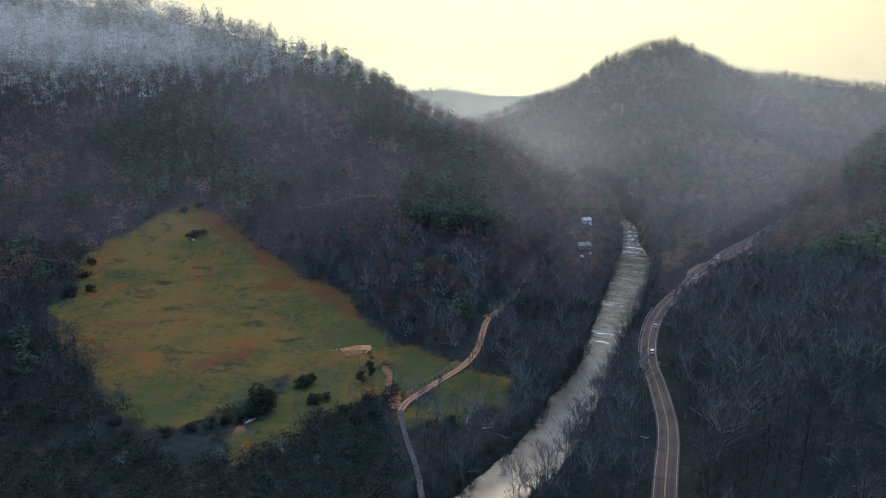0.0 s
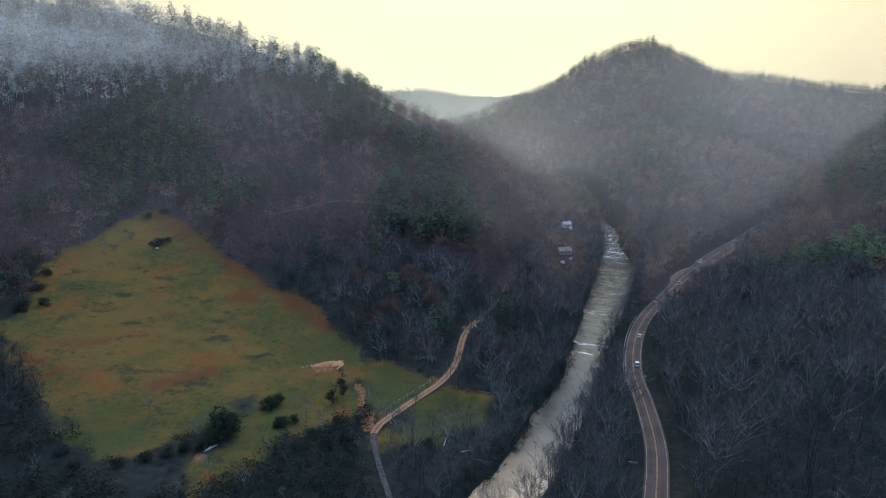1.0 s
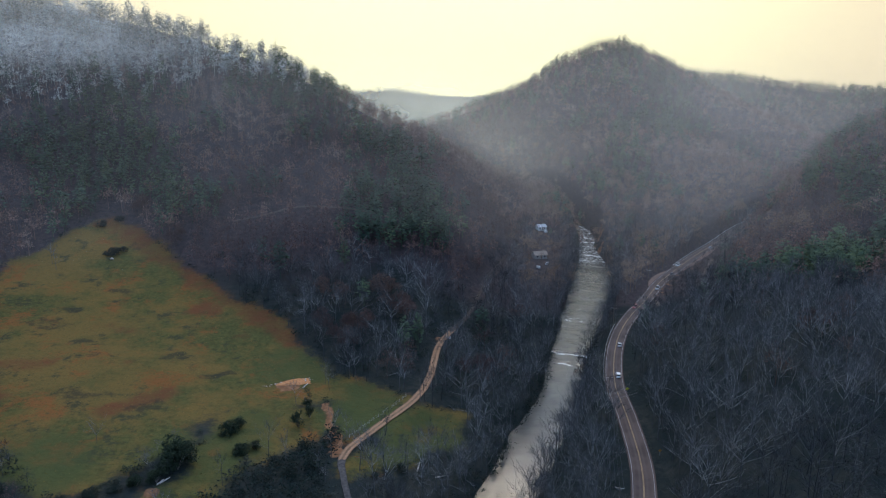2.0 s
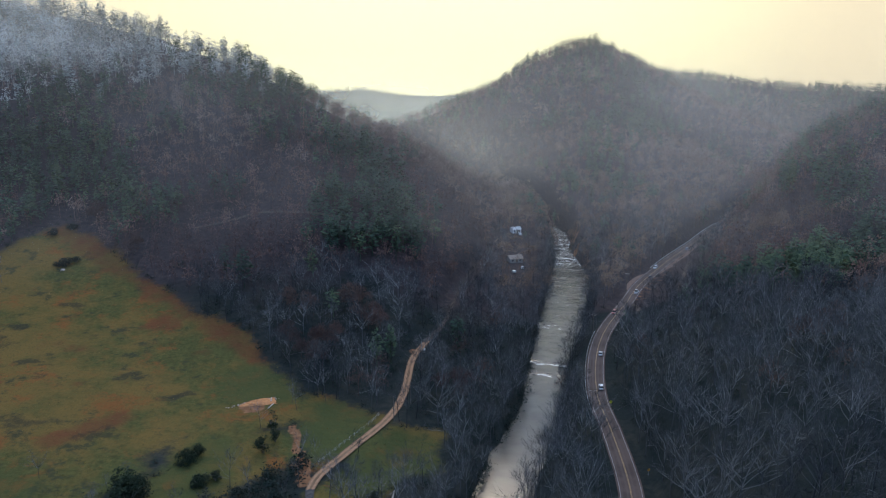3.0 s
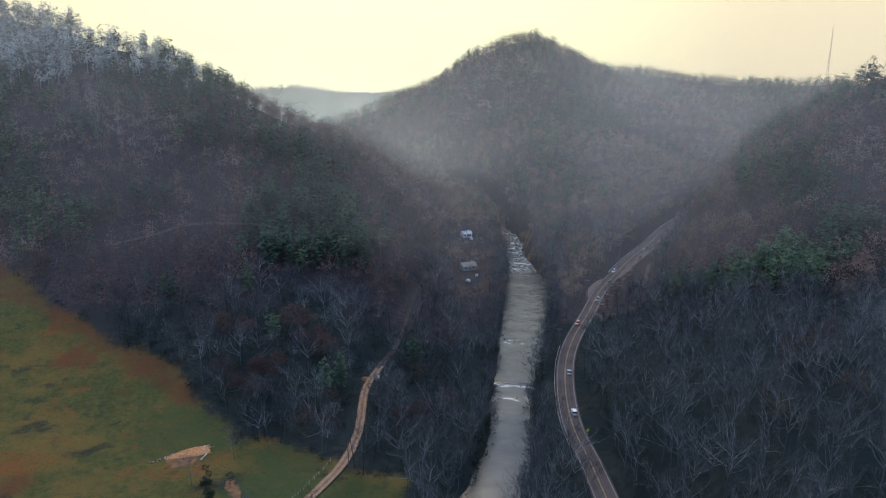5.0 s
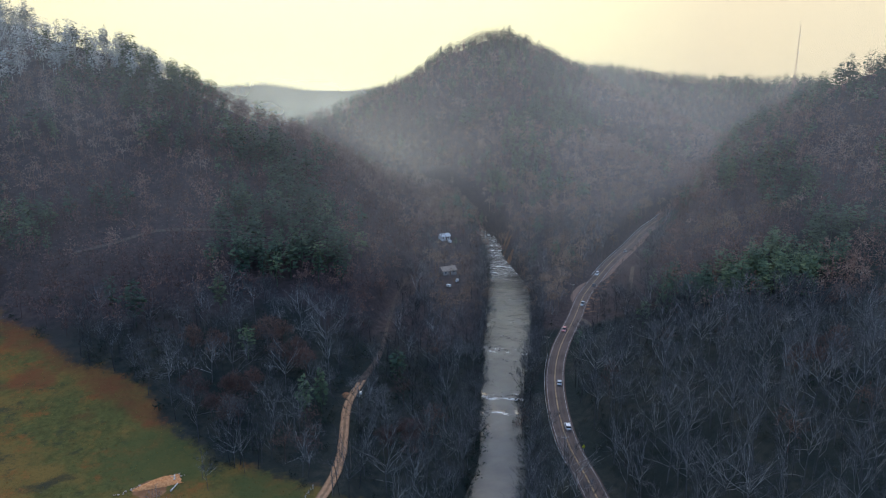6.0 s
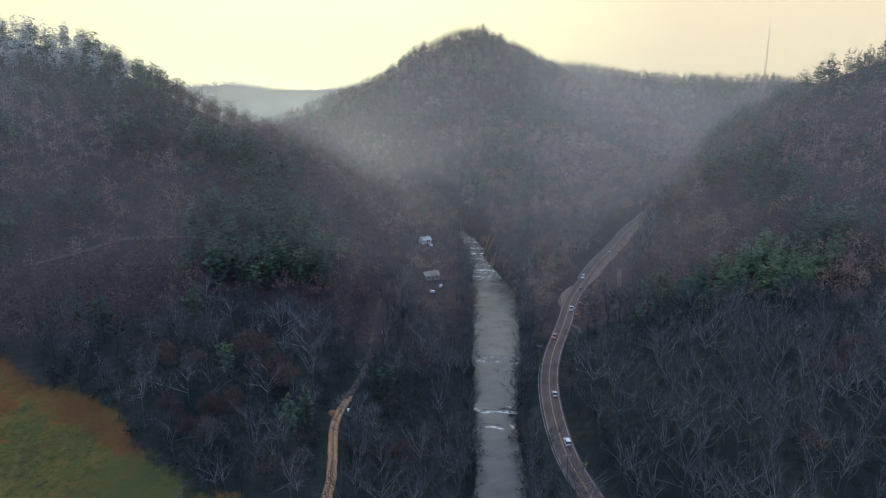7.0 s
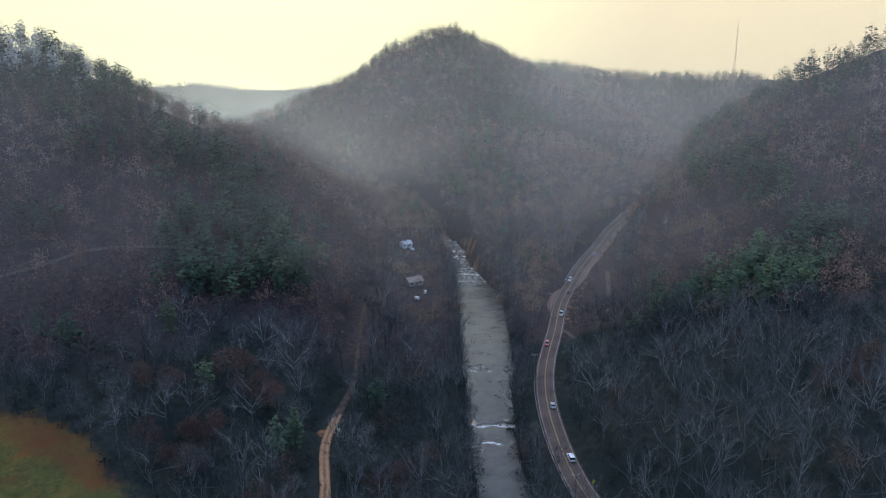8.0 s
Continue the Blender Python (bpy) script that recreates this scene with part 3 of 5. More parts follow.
# ---- mist and haze: translucent sheets that stand in for hazy air ----
def mist_material(name, dens, top0, top1, low=1.0, size=0.006, floor0=-10, floor1=90, fade=None, back=0.9, fade2=None, tint=(0.98, 0.95, 0.82)):
    m = bpy.data.materials.new(name)
    m.use_nodes = True
    t = m.node_tree
    t.nodes.clear()
    co = t.nodes.new("ShaderNodeTexCoord").outputs["Object"]
    n = t.nodes.new("ShaderNodeTexNoise")
    n.inputs["Scale"].default_value, n.inputs["Detail"].default_value = size, 3
    t.links.new(co, n.inputs["Vector"])
    sp = t.nodes.new("ShaderNodeSeparateXYZ")
    t.links.new(co, sp.inputs[0])

    def mapped(src, lo, hi, a, b):
        r = t.nodes.new("ShaderNodeMapRange")
        r.interpolation_type = "SMOOTHSTEP"
        for k, v in (("From Min", lo), ("From Max", hi), ("To Min", a), ("To Max", b)):
            r.inputs[k].default_value = v
        t.links.new(src, r.inputs["Value"])
        return r.outputs[0]

    def times(a, b):
        k = t.nodes.new("ShaderNodeMath")
        k.operation = "MULTIPLY"
        t.links.new(a, k.inputs[0])
        t.links.new(b, k.inputs[1])
        return k.outputs[0]

    fac = times(mapped(n.outputs["Fac"], 0.25, 0.75, dens * 0.55, dens * 1.45), mapped(sp.outputs["Z"], top0, top1, 1.0, 0.0))
    fac = times(fac, mapped(sp.outputs["Z"], floor0, floor1, low, 1.0))
    air = t.nodes.new("ShaderNodeAttribute")
    air.attribute_name = "air"
    fac = times(fac, air.outputs["Fac"])
    if fade:
        fac = times(fac, mapped(sp.outputs["X"], fade[0], fade[1], 1.0, 0.0))
    if fade2:
        fac = times(fac, mapped(sp.outputs["X"], fade2[0], fade2[1], 1.0, 0.0))
    tr = t.nodes.new("ShaderNodeBsdfTransparent")
    tl = t.nodes.new("ShaderNodeBsdfTranslucent")
    df = t.nodes.new("ShaderNodeBsdfDiffuse")
    tl.inputs[0].default_value = df.inputs[0].default_value = (*tint, 1)
    both = t.nodes.new("ShaderNodeMixShader")
    both.inputs[0].default_value = back
    t.links.new(df.outputs[0], both.inputs[1])
    t.links.new(tl.outputs[0], both.inputs[2])
    mx = t.nodes.new("ShaderNodeMixShader")
    t.links.new(fac, mx.inputs[0])
    t.links.new(tr.outputs[0], mx.inputs[1])
    t.links.new(both.outputs[0], mx.inputs[2])
    o = t.nodes.new("ShaderNodeOutputMaterial")
    t.links.new(mx.outputs[0], o.inputs[0])
    return m


def mist_arc(r, a0, a1, z1, dens, top0, top1, low=1.0, centre=(0, 40), label="thin see-through sheet standing in for haze and mist", lean=0.0):
    na, nz = 130, 18
    az = np.radians(np.linspace(a0, a1, na))
    wob = r * (1 + 0.03 * np.sin(az * 5 + r))
    zs = np.linspace(-12, z1, nz)
    # lean tips a sheet's top towards the valley, to catch more sun
    rr = wob[None] - lean * zs[:, None]
    v = np.stack([centre[0] + np.sin(az) * rr, centre[1] + np.cos(az) * rr, np.repeat(zs[:, None], na, 1)], -1).reshape(-1, 3)
    air = smooth(v[:, 2] - land(v[:, 0], v[:, 1], False), 2, 40 if r < 900 else 30)
    # light put into the tint: far sheets sun-yellow, near ones cooler
    ob = mesh_object("mist_bank", v, grid_faces(na, nz), mist_material("mist_%d" % r, dens, top0, top1, low, floor0=-10, floor1=48 if r < 600 else 90, back=0.75 if r < 600 else 1.0, fade=(50, -340) if r < 900 else None, tint=(0.93, 0.94, 0.91) if r < 900 else (0.93, 0.97, 0.74)), {"air": air})
    return tagged(ob, label, "mist", kind="stuff")


# general haze over distance, built up in four faint sheets
for r, dens, top0, top1, low in ((365, 0.070, 110, 170, 0.7), (500, 0.072, 130, 205, 0.6), (650, 0.042, 150, 235, 0.6), (810, 0.046, 150, 255, 0.9)):
    mist_arc(r, -48, 58, top1, dens, top0, top1, low)
mist_arc(1180, -48, 16, 190, 0.38, 50, 190, lean=0.7)
mist_arc(1130, 15, 58, 220, 0.06, 90, 220)
mist_arc(985, -40, 12, 125, 0.55, 15, 100, 1.0, (0, 40), "pale sunlit mist filling the gap between the hills", 0.7)
# a bank in the saddle behind the central hill, thinning out to the east
saddle_mist = mist_arc(1075, 15, 34, 200, 0.3, 100, 160, 0.3, (0, 40), "pale sunlit mist lying in the saddle behind the hill", 0.4)
saddle_mist.data.materials[0] = mist_material("mist_saddle", 0.36, 95, 150, 0.25, 0.006, 20, 100, (380, 500))

# sunlit mist drifting off the low end of the western ridge, sun-yellow in its tint
tail_mist = mist_arc(585, -30, 20, 120, 0.16, 40, 115, 0.2, (0, 40), "pale sunlit mist drifting off the low end of the ridge", 0.5)
tail_mist.data.materials[0] = mist_material("mist_tail", 0.15, 55, 118, 0.35, 0.008, -5, 50, (60, 190), 0.95, (-60, -220), (0.98, 0.95, 0.74))

# thin cloud on the high western shoulder
brow = mist_arc(660, -50, -6, 230, 0.2, 140, 225, 0.0, lean=0.65)
brow.data.materials[0] = mist_material("mist_brow", 0.12, 160, 230, 0.0, 0.005, 95, 165, (-260, -40))


# ---- trees ----
class Shape:
    """Collects verts and triangles, with a lightness bias for each vert."""

    def __init__(self):
        self.v, self.f, self.b, self.n = [], [], [], 0

    def add(self, v, f, bias=0.0):
        self.v.append(np.asarray(v, float))
        self.f.append(np.asarray(f, int) + self.n)
        self.b.append(np.full(len(v), bias))
        self.n += len(v)

    def stick(self, a, b, r0, r1, sides=3, bias=0.0):
        a, b = np.asarray(a, float), np.asarray(b, float)
        d = b - a
        d /= np.linalg.norm(d) + 1e-9
        s = np.cross(d, (0.31, 0.95, 0.05) if abs(d[1]) < 0.9 else (1, 0, 0))
        s /= np.linalg.norm(s)
        t = np.cross(d, s)
        ang = np.arange(sides) * 2 * np.pi / sides
        ring = np.cos(ang)[:, None] * s + np.sin(ang)[:, None] * t
        f = []
        for i in range(sides):
            j = (i + 1) % sides
            f += [(i, j, sides + j), (i, sides + j, sides + i)]
        self.add(np.vstack([a + ring * r0, b + ring * r1]), f, bias)

    def spike(self, a, b, r, bias=0.0):
        """A branch that runs out to a point."""
        a, b = np.asarray(a, float), np.asarray(b, float)
        d = unit(b - a)
        s = unit(np.cross(d, (0.31, 0.95, 0.05)))
        t = np.cross(d, s)
        self.add(np.vstack([a + s * r, a - s * r * 0.5 + t * r * 0.87, a - s * r * 0.5 - t * r * 0.87, b]), [(0, 1, 3), (1, 2, 3), (2, 0, 3)], bias)

    def blade(self, a, b, w, bias=0.0):
        """A twig too thin to have sides: one tapering sliver."""
        a, b = np.asarray(a, float), np.asarray(b, float)
        s = np.cross(b - a, RT.normal(size=3))
        s *= w / (np.linalg.norm(s) + 1e-9)
        self.add(np.vstack([a - s, a + s, b]), [(0, 1, 2)], bias)

    def tuft(self, c, r, n, flat=0.6, bias=0.0):
        """A clump of foliage: n ragged leaves round a centre."""
        c = np.asarray(c, float)
        for _ in range(n):
            o = RT.normal(size=3) * (0.45, 0.45, 0.45 * flat) * r
            d = RT.normal(size=3) * (1, 1, flat)
            d *= r * RT.uniform(0.5, 0.95) / (np.linalg.norm(d) + 1e-9)
            e = np.cross(d, RT.normal(size=3))
            e *= r * RT.uniform(0.25, 0.5) / (np.linalg.norm(e) + 1e-9)
            self.add(np.vstack([c + o - d * 0.5, c + o + e, c + o + d * 0.6]), [(0, 1, 2)], bias)

    def pad(self, c, r, n, bias=0.0):
        """A level spray of needles: n broad leaves lying nearly flat, humped in the middle."""
        c = np.asarray(c, float)
        for _ in range(n):
            az, o = RT.uniform(0, 6.28), r * RT.uniform(0.0, 0.55)
            m = c + (math.cos(az) * o, math.sin(az) * o, RT.normal() * r * 0.22)
            s, a = r * RT.uniform(0.45, 0.8), RT.uniform(0, 6.28)
            v = [m + (math.cos(a + k) * s, math.sin(a + k) * s, RT.normal() * s * 0.3 - 0.12 * s) for k in (0.0, 2.2, 4.1)]
            self.add(np.array(v), [(0, 1, 2)], bias + RT.uniform(-0.12, 0.12))

    def arrays(self):
        return np.vstack(self.v), np.vstack(self.f), np.concatenate(self.b)


RT = np.random.default_rng(21)


def unit(v):
    return v / (np.linalg.norm(v) + 1e-9)


def bare_tree(h, limbs, subs, twigs, tw, spread=0.4, segs=3, thick=1.0, low=0.28, light=0.27, body=0.12, twig=-0.18, up=0.2):
    """A leafless broadleaf tree: trunk, arching limbs with side branches, twigs. Returns trunk and crown shapes."""
    trunk, crown = Shape(), Shape()
    r = h * 0.0105 * thick
    lean = RT.normal(size=2) * 0.03 * h
    p0, p1, p2 = np.array((0, 0, -0.8)), np.array((lean[0] * 0.4, lean[1] * 0.4, h * 0.42)), np.array((lean[0], lean[1], h * 0.78))
    trunk.stick(p0, p1, r * 1.35, r * 0.85, 4, body)
    trunk.stick(p1, p2, r * 0.85, r * 0.3, 3, body)
    ends = [(p2, np.array((0.0, 0, 1)), h * 0.3)]
    for k in range(limbs):
        z = RT.uniform(low, 0.72)
        q = p0 + (p1 - p0) * (z / 0.42) if z < 0.42 else p1 + (p2 - p1) * (z - 0.42) / 0.36
        az = k * 2.4 + RT.normal() * 0.45
        ln = h * spread * RT.uniform(0.75, 1.2) * (1.25 - 0.75 * z)
        d = unit(np.array((math.cos(az), math.sin(az), RT.uniform(0.8, 1.9))))
        pts, dirs = [q], [d]
        for i in range(segs):
            d = unit(d + RT.normal(size=3) * 0.2 + (0, 0, RT.uniform(-0.1, 0.3)))
            pts.append(pts[-1] + d * ln / segs)
            dirs.append(d)
        for i in range(segs):
            a0, a1 = 1 - i / segs, 1 - (i + 1) / segs
            if i < segs - 1:
                crown.stick(pts[i], pts[i + 1], r * (0.10 + 0.36 * a0), r * (0.10 + 0.36 * a1), 3, light)
            else:
                crown.spike(pts[i], pts[i + 1], r * (0.10 + 0.36 * a0), light)
        ends.append((pts[-1], d, ln * 0.6))
        for _ in range(subs):
            f = RT.uniform(0.25, 0.95) * segs
            i = min(int(f), segs - 1)
            s = pts[i] + (pts[i + 1] - pts[i]) * (f - i)
            d3 = unit(dirs[i] + RT.normal(size=3) * 0.42 + (0, 0, 0.4))
            g = s + d3 * ln * RT.uniform(0.28, 0.5)
            crown.spike(s, g, r * 0.19, light)
            ends.append(((s + g) / 2, d3, ln * 0.5))
            ends.append((g, d3, ln * 0.5))
    for _ in range(twigs):
        c, d, ln = ends[RT.integers(len(ends))]
        dd = unit(d + RT.normal(size=3) * 0.6 + (0, 0, up))
        s = c - d * ln * RT.uniform(0, 0.5)
        crown.blade(s, s + dd * h * RT.uniform(0.07, 0.16), tw, twig)
    return trunk, crown


def crown_tree(h, wide, n, w, lobes=5, light=0.12):
    """A leafless tree whose fine twigs fan outwards in a few rounded lobes. Returns trunk and crown shapes."""
    trunk, crown = Shape(), Shape()
    top = np.array((RT.normal() * 0.03 * h, RT.normal() * 0.03 * h, h * 0.6))
    trunk.stick((0, 0, -0.8), top, h * 0.010, h * 0.005, 3, -0.3)
    hubs = [(np.array((0, 0, h * 0.7)), wide * 0.62)]
    for k in range(lobes):
        az = k * 6.283 / lobes + RT.normal() * 0.35
        o = wide * RT.uniform(0.4, 0.62)
        hubs.append((np.array((math.cos(az) * o, math.sin(az) * o, h * RT.uniform(0.30, 0.66))), wide * RT.uniform(0.42, 0.6)))
    for c, r in hubs:
        crown.spike(top * RT.uniform(0.55, 0.95), c + (0, 0, r * 0.5), h * 0.006, light)
    share = np.array([r * r for c, r in hubs])
    share = share / share.sum()
    for _ in range(n):
        c, r = hubs[RT.choice(len(hubs), p=share)]
        d = RT.normal(size=3)
        d[2] = abs(d[2]) * 1.1 - 0.35
        d = unit(d)
        e = unit(d + RT.normal(size=3) * 0.75 + (0, 0, 0.3))
        a = c + d * r * RT.uniform(0.35, 0.95)
        crown.blade(a, a + e * r * RT.uniform(0.25, 0.55), w, RT.uniform(-0.14, 0.1))
    return trunk, crown


def pine_tree(h, tiers, per, n, r=0.20, bare=0.22, flat=0.75):
    trunk, crown = Shape(), Shape()
    trunk.stick((0, 0, -0.6), (0, 0, h * 0.5), h * 0.013, h * 0.009, 4)
    trunk.stick((0, 0, h * 0.5), (0, 0, h * 0.97), h * 0.009, h * 0.002, 4)
    for i in range(tiers):
        f = i / max(1, tiers - 1)
        z = h * (bare + (0.97 - bare) * f)
        rad = h * r * max(0.05, 1 - f ** 2.4) ** 0.5 * RT.uniform(0.75, 1.15) * (0.75 + 0.25 * min(1, f * 3)) + h * 0.02
        for k in range(per):
            az = k * 2 * math.pi / per + i * 1.1 + RT.normal() * 0.35
            rr = rad * RT.uniform(0.55, 1.1)
            tip = np.array((math.cos(az) * rr, math.sin(az) * rr, z + RT.normal() * h * 0.035 + rr * 0.1))
            if n > 3:
                crown.stick((0, 0, z), tip, h * 0.003, h * 0.001, 3)
            crown.pad(tip * (0.75, 0.75, 1), max(rad * 0.44, h * 0.034), n, RT.uniform(-0.2, 0.25))
    return trunk, crown


def joined(pair):
    s = Shape()
    for p in pair:
        v, f, b = p.arrays()
        s.add(v, f)
        s.b[-1] = b
    return s.arrays()


BARE_PAIRS = [bare_tree(21, 9, 4, 240, 0.038, sp, 3, th * 0.72, lo, 0.40, -0.12, -0.12) for sp, th, lo in ((0.42, 0.75, 0.3), (0.5, 0.85, 0.2), (0.4, 0.7, 0.4), (0.36, 0.65, 0.35), (0.55, 0.85, 0.18), (0.45, 0.75, 0.25))]
BARE_NEAR = [joined(p) for p in BARE_PAIRS]
BARE_MID = [joined(crown_tree(15.5, wd, 72, 0.25, lb)) for wd, lb in ((4.2, 4), (4.8, 5), (5.4, 5), (3.8, 4), (4.6, 6))]
BARE_FAR = [joined(crown_tree(14.5, wd, 45, 0.44, lb)) for wd, lb in ((4.4, 4), (5.2, 5), (4.8, 3), (5.6, 5))]
CROWN_NEAR = [joined(crown_tree(17, wd, 300, 0.055, lb, 0.3)) for wd, lb in ((4.8, 5), (5.6, 6), (5.2, 4))]
CROWN_FINE = [joined(crown_tree(15.5, wd, 210, 0.12, lb, 0.25)) for wd, lb in ((4.8, 5), (5.6, 6), (5.2, 5))]
PINE_NEAR = [joined(pine_tree(18, 9, 5, 5, r, 0.3)) for r in (0.22, 0.26, 0.2, 0.24)]
PINE_MID = [joined(pine_tree(17, 8, 5, 3, r, 0.28)) for r in (0.24, 0.29, 0.26, 0.22)]
PINE_FAR = [joined(pine_tree(17, 5, 4, 3, r)) for r in (0.28, 0.32, 0.3)]


def low_brush(r, n, leaf=0.55):
    s = Shape()
    for _ in range(n):
        d = RT.normal(size=3) * (1, 1, 0.35)
        s.tuft((d[0] * r * 0.45, d[1] * r * 0.45, abs(d[2]) * r + 0.25 * r), r * leaf, 3, 0.7, RT.uniform(-0.2, 0.2))
    return s.arrays()


BRUSH = [low_brush(2.0, 9) for _ in range(4)]
BRUSH_FINE = [low_brush(2.0, 19, 0.32) for _ in range(4)]
LEAFY_TREE = [joined(crown_tree(14, wd, 900, 0.11, 6, 0.1)) for wd in (4.8, 5.4, 5.0)]


def stuff(name, templates, place, scale, material, label, category, tone=None):
    """Many alike plants joined into one mesh. place: (n, 3) feet."""
    n = len(place)
    if n == 0:
        return None
    pick = RT.integers(len(templates), size=n)
    az = RT.uniform(0, 6.283, n)
    tone = RT.uniform(0, 1, n) if tone is None else tone
    vs, fs, ts, base = [], [], [], 0
    for k, (tv, tf, tb) in enumerate(templates):
        idx = np.nonzero(pick == k)[0]
        if not len(idx):
            continue
        c, s = np.cos(az[idx])[:, None], np.sin(az[idx])[:, None]
        sc = scale[idx][:, None]
        wide = sc * RT.uniform(0.85, 1.2, len(idx))[:, None]
        x = (tv[None, :, 0] * c - tv[None, :, 1] * s) * wide + place[idx, 0][:, None]
        y = (tv[None, :, 0] * s + tv[None, :, 1] * c) * wide + place[idx, 1][:, None]
        z = tv[None, :, 2] * sc + place[idx, 2][:, None]
        vs.append(np.stack([x, y, z], -1).reshape(-1, 3))
        fs.append((tf[None] + (base + np.arange(len(idx)) * len(tv))[:, None, None]).reshape(-1, 3))
        ts.append(np.clip(tone[idx][:, None] + tb[None], 0, 1).ravel())
        base += len(idx) * len(tv)
    ob = mesh_object(name, np.vstack(vs), np.vstack(fs), material, {"tone": np.concatenate(ts)})
    return tagged(ob, label, category, kind="stuff")


# cleared plots: x, y, radius
CLEAR = [(112.4, 548, 4.8), (98.8, 486, 5.6), (100, 472, 3), (93, 462, 3), (156, 428, 9), (166, 440, 9), (24, 334, 6), (-50, 255, 12), (-36, 260, 11), (-60, 246, 9), (-45, 240, 11), (-84, 209, 12)]


def scatter(x0, x1, y0, y1, step):
    """Jittered grid of plan points, kept off open ground, road, track and water."""
    X, Y = np.meshgrid(np.arange(x0, x1, step), np.arange(y0, y1, step))
    X = (X + RT.uniform(-0.5, 0.5, X.shape) * step).ravel()
    Y = (Y + RT.uniform(-0.5, 0.5, Y.shape) * step).ravel()
    keep = ~open_ground(X, Y)
    keep &= near_line(X, Y, ROAD, 12)[0] > 7.5
    keep &= near_line(X, Y, TRACK, 12)[0] > 4.0
    for ln in (BENCH, DRIVE, SPUR_TRACK):
        keep &= near_line(X, Y, ln, 8)[0] > 3.5
    for cx, cy, r in CLEAR:
        keep &= np.hypot(X - cx, Y - cy) > r
    d, w = near_line(X, Y, RIVER, 40)
    keep &= (d - w) > 0.6
    return X[keep], Y[keep]


LAYERS = {"near": (BARE_NEAR + CROWN_NEAR * 3, PINE_NEAR), "mid": (BARE_MID, PINE_MID), "far": (BARE_FAR, PINE_FAR)}
PINE_GROVES = [(5, 440, 32, 0.5), (-14, 444, 30, 0.4), (25, 425, 25, 0.4), (-4, 407, 20, 0.5), (210, 600, 25, 0.8), (215, 640, 35, 0.5), (165, 330, 24, 0.9), (190, 325, 26, 0.7), (225, 345, 20, 0.5), (262, 370, 10, 0.9), (-160, 500, 46, 0.75), (-215, 520, 50, 0.6), (-130, 462, 22, 0.5),
               (-100, 640, 45, 0.8), (-200, 640, 40, 0.7), (380, 500, 25, 0.9), (400, 470, 30, 0.6), (300, 860, 44, 0.7), (265, 760, 38, 0.7), (345, 840, 36, 0.6), (315, 960, 35, 0.5), (560, 1170, 90, 0.4), (-230, 210, 40, 0.5), (280, 420, 20, 0.4), (280, 375, 22, 0.3), (-90, 470, 30, 0.25), (250, 700, 34, 0.3)]
# single crowns that keep rust or tan leaves: x, y, kind
LEAFY = [(-29, 354, 0), (-0.2, 358, 0), (34, 298, 0), (-20, 321, 0), (-27, 326, 0), (-14, 327, 0), (0, 352, 0), (8, 347, 0), (-150, 452, 0), (-120, 425, 0), (150, 250, 0), (240, 412, 1), (232, 404, 1), (248, 405, 1), (255, 412, 1), (226, 418, 1), (260, 398, 1),
         (196, 300, 0), (88, 470, 1), (96, 488, 1), (84, 498, 1)]
ONES = []


def in_reach(X, Y):
    """The stretch of country that the flight looks over."""
    return (X > -0.68 * Y - 30) & (X < np.maximum(0.66 * Y, 1.27 * (Y - 124)) + 35)


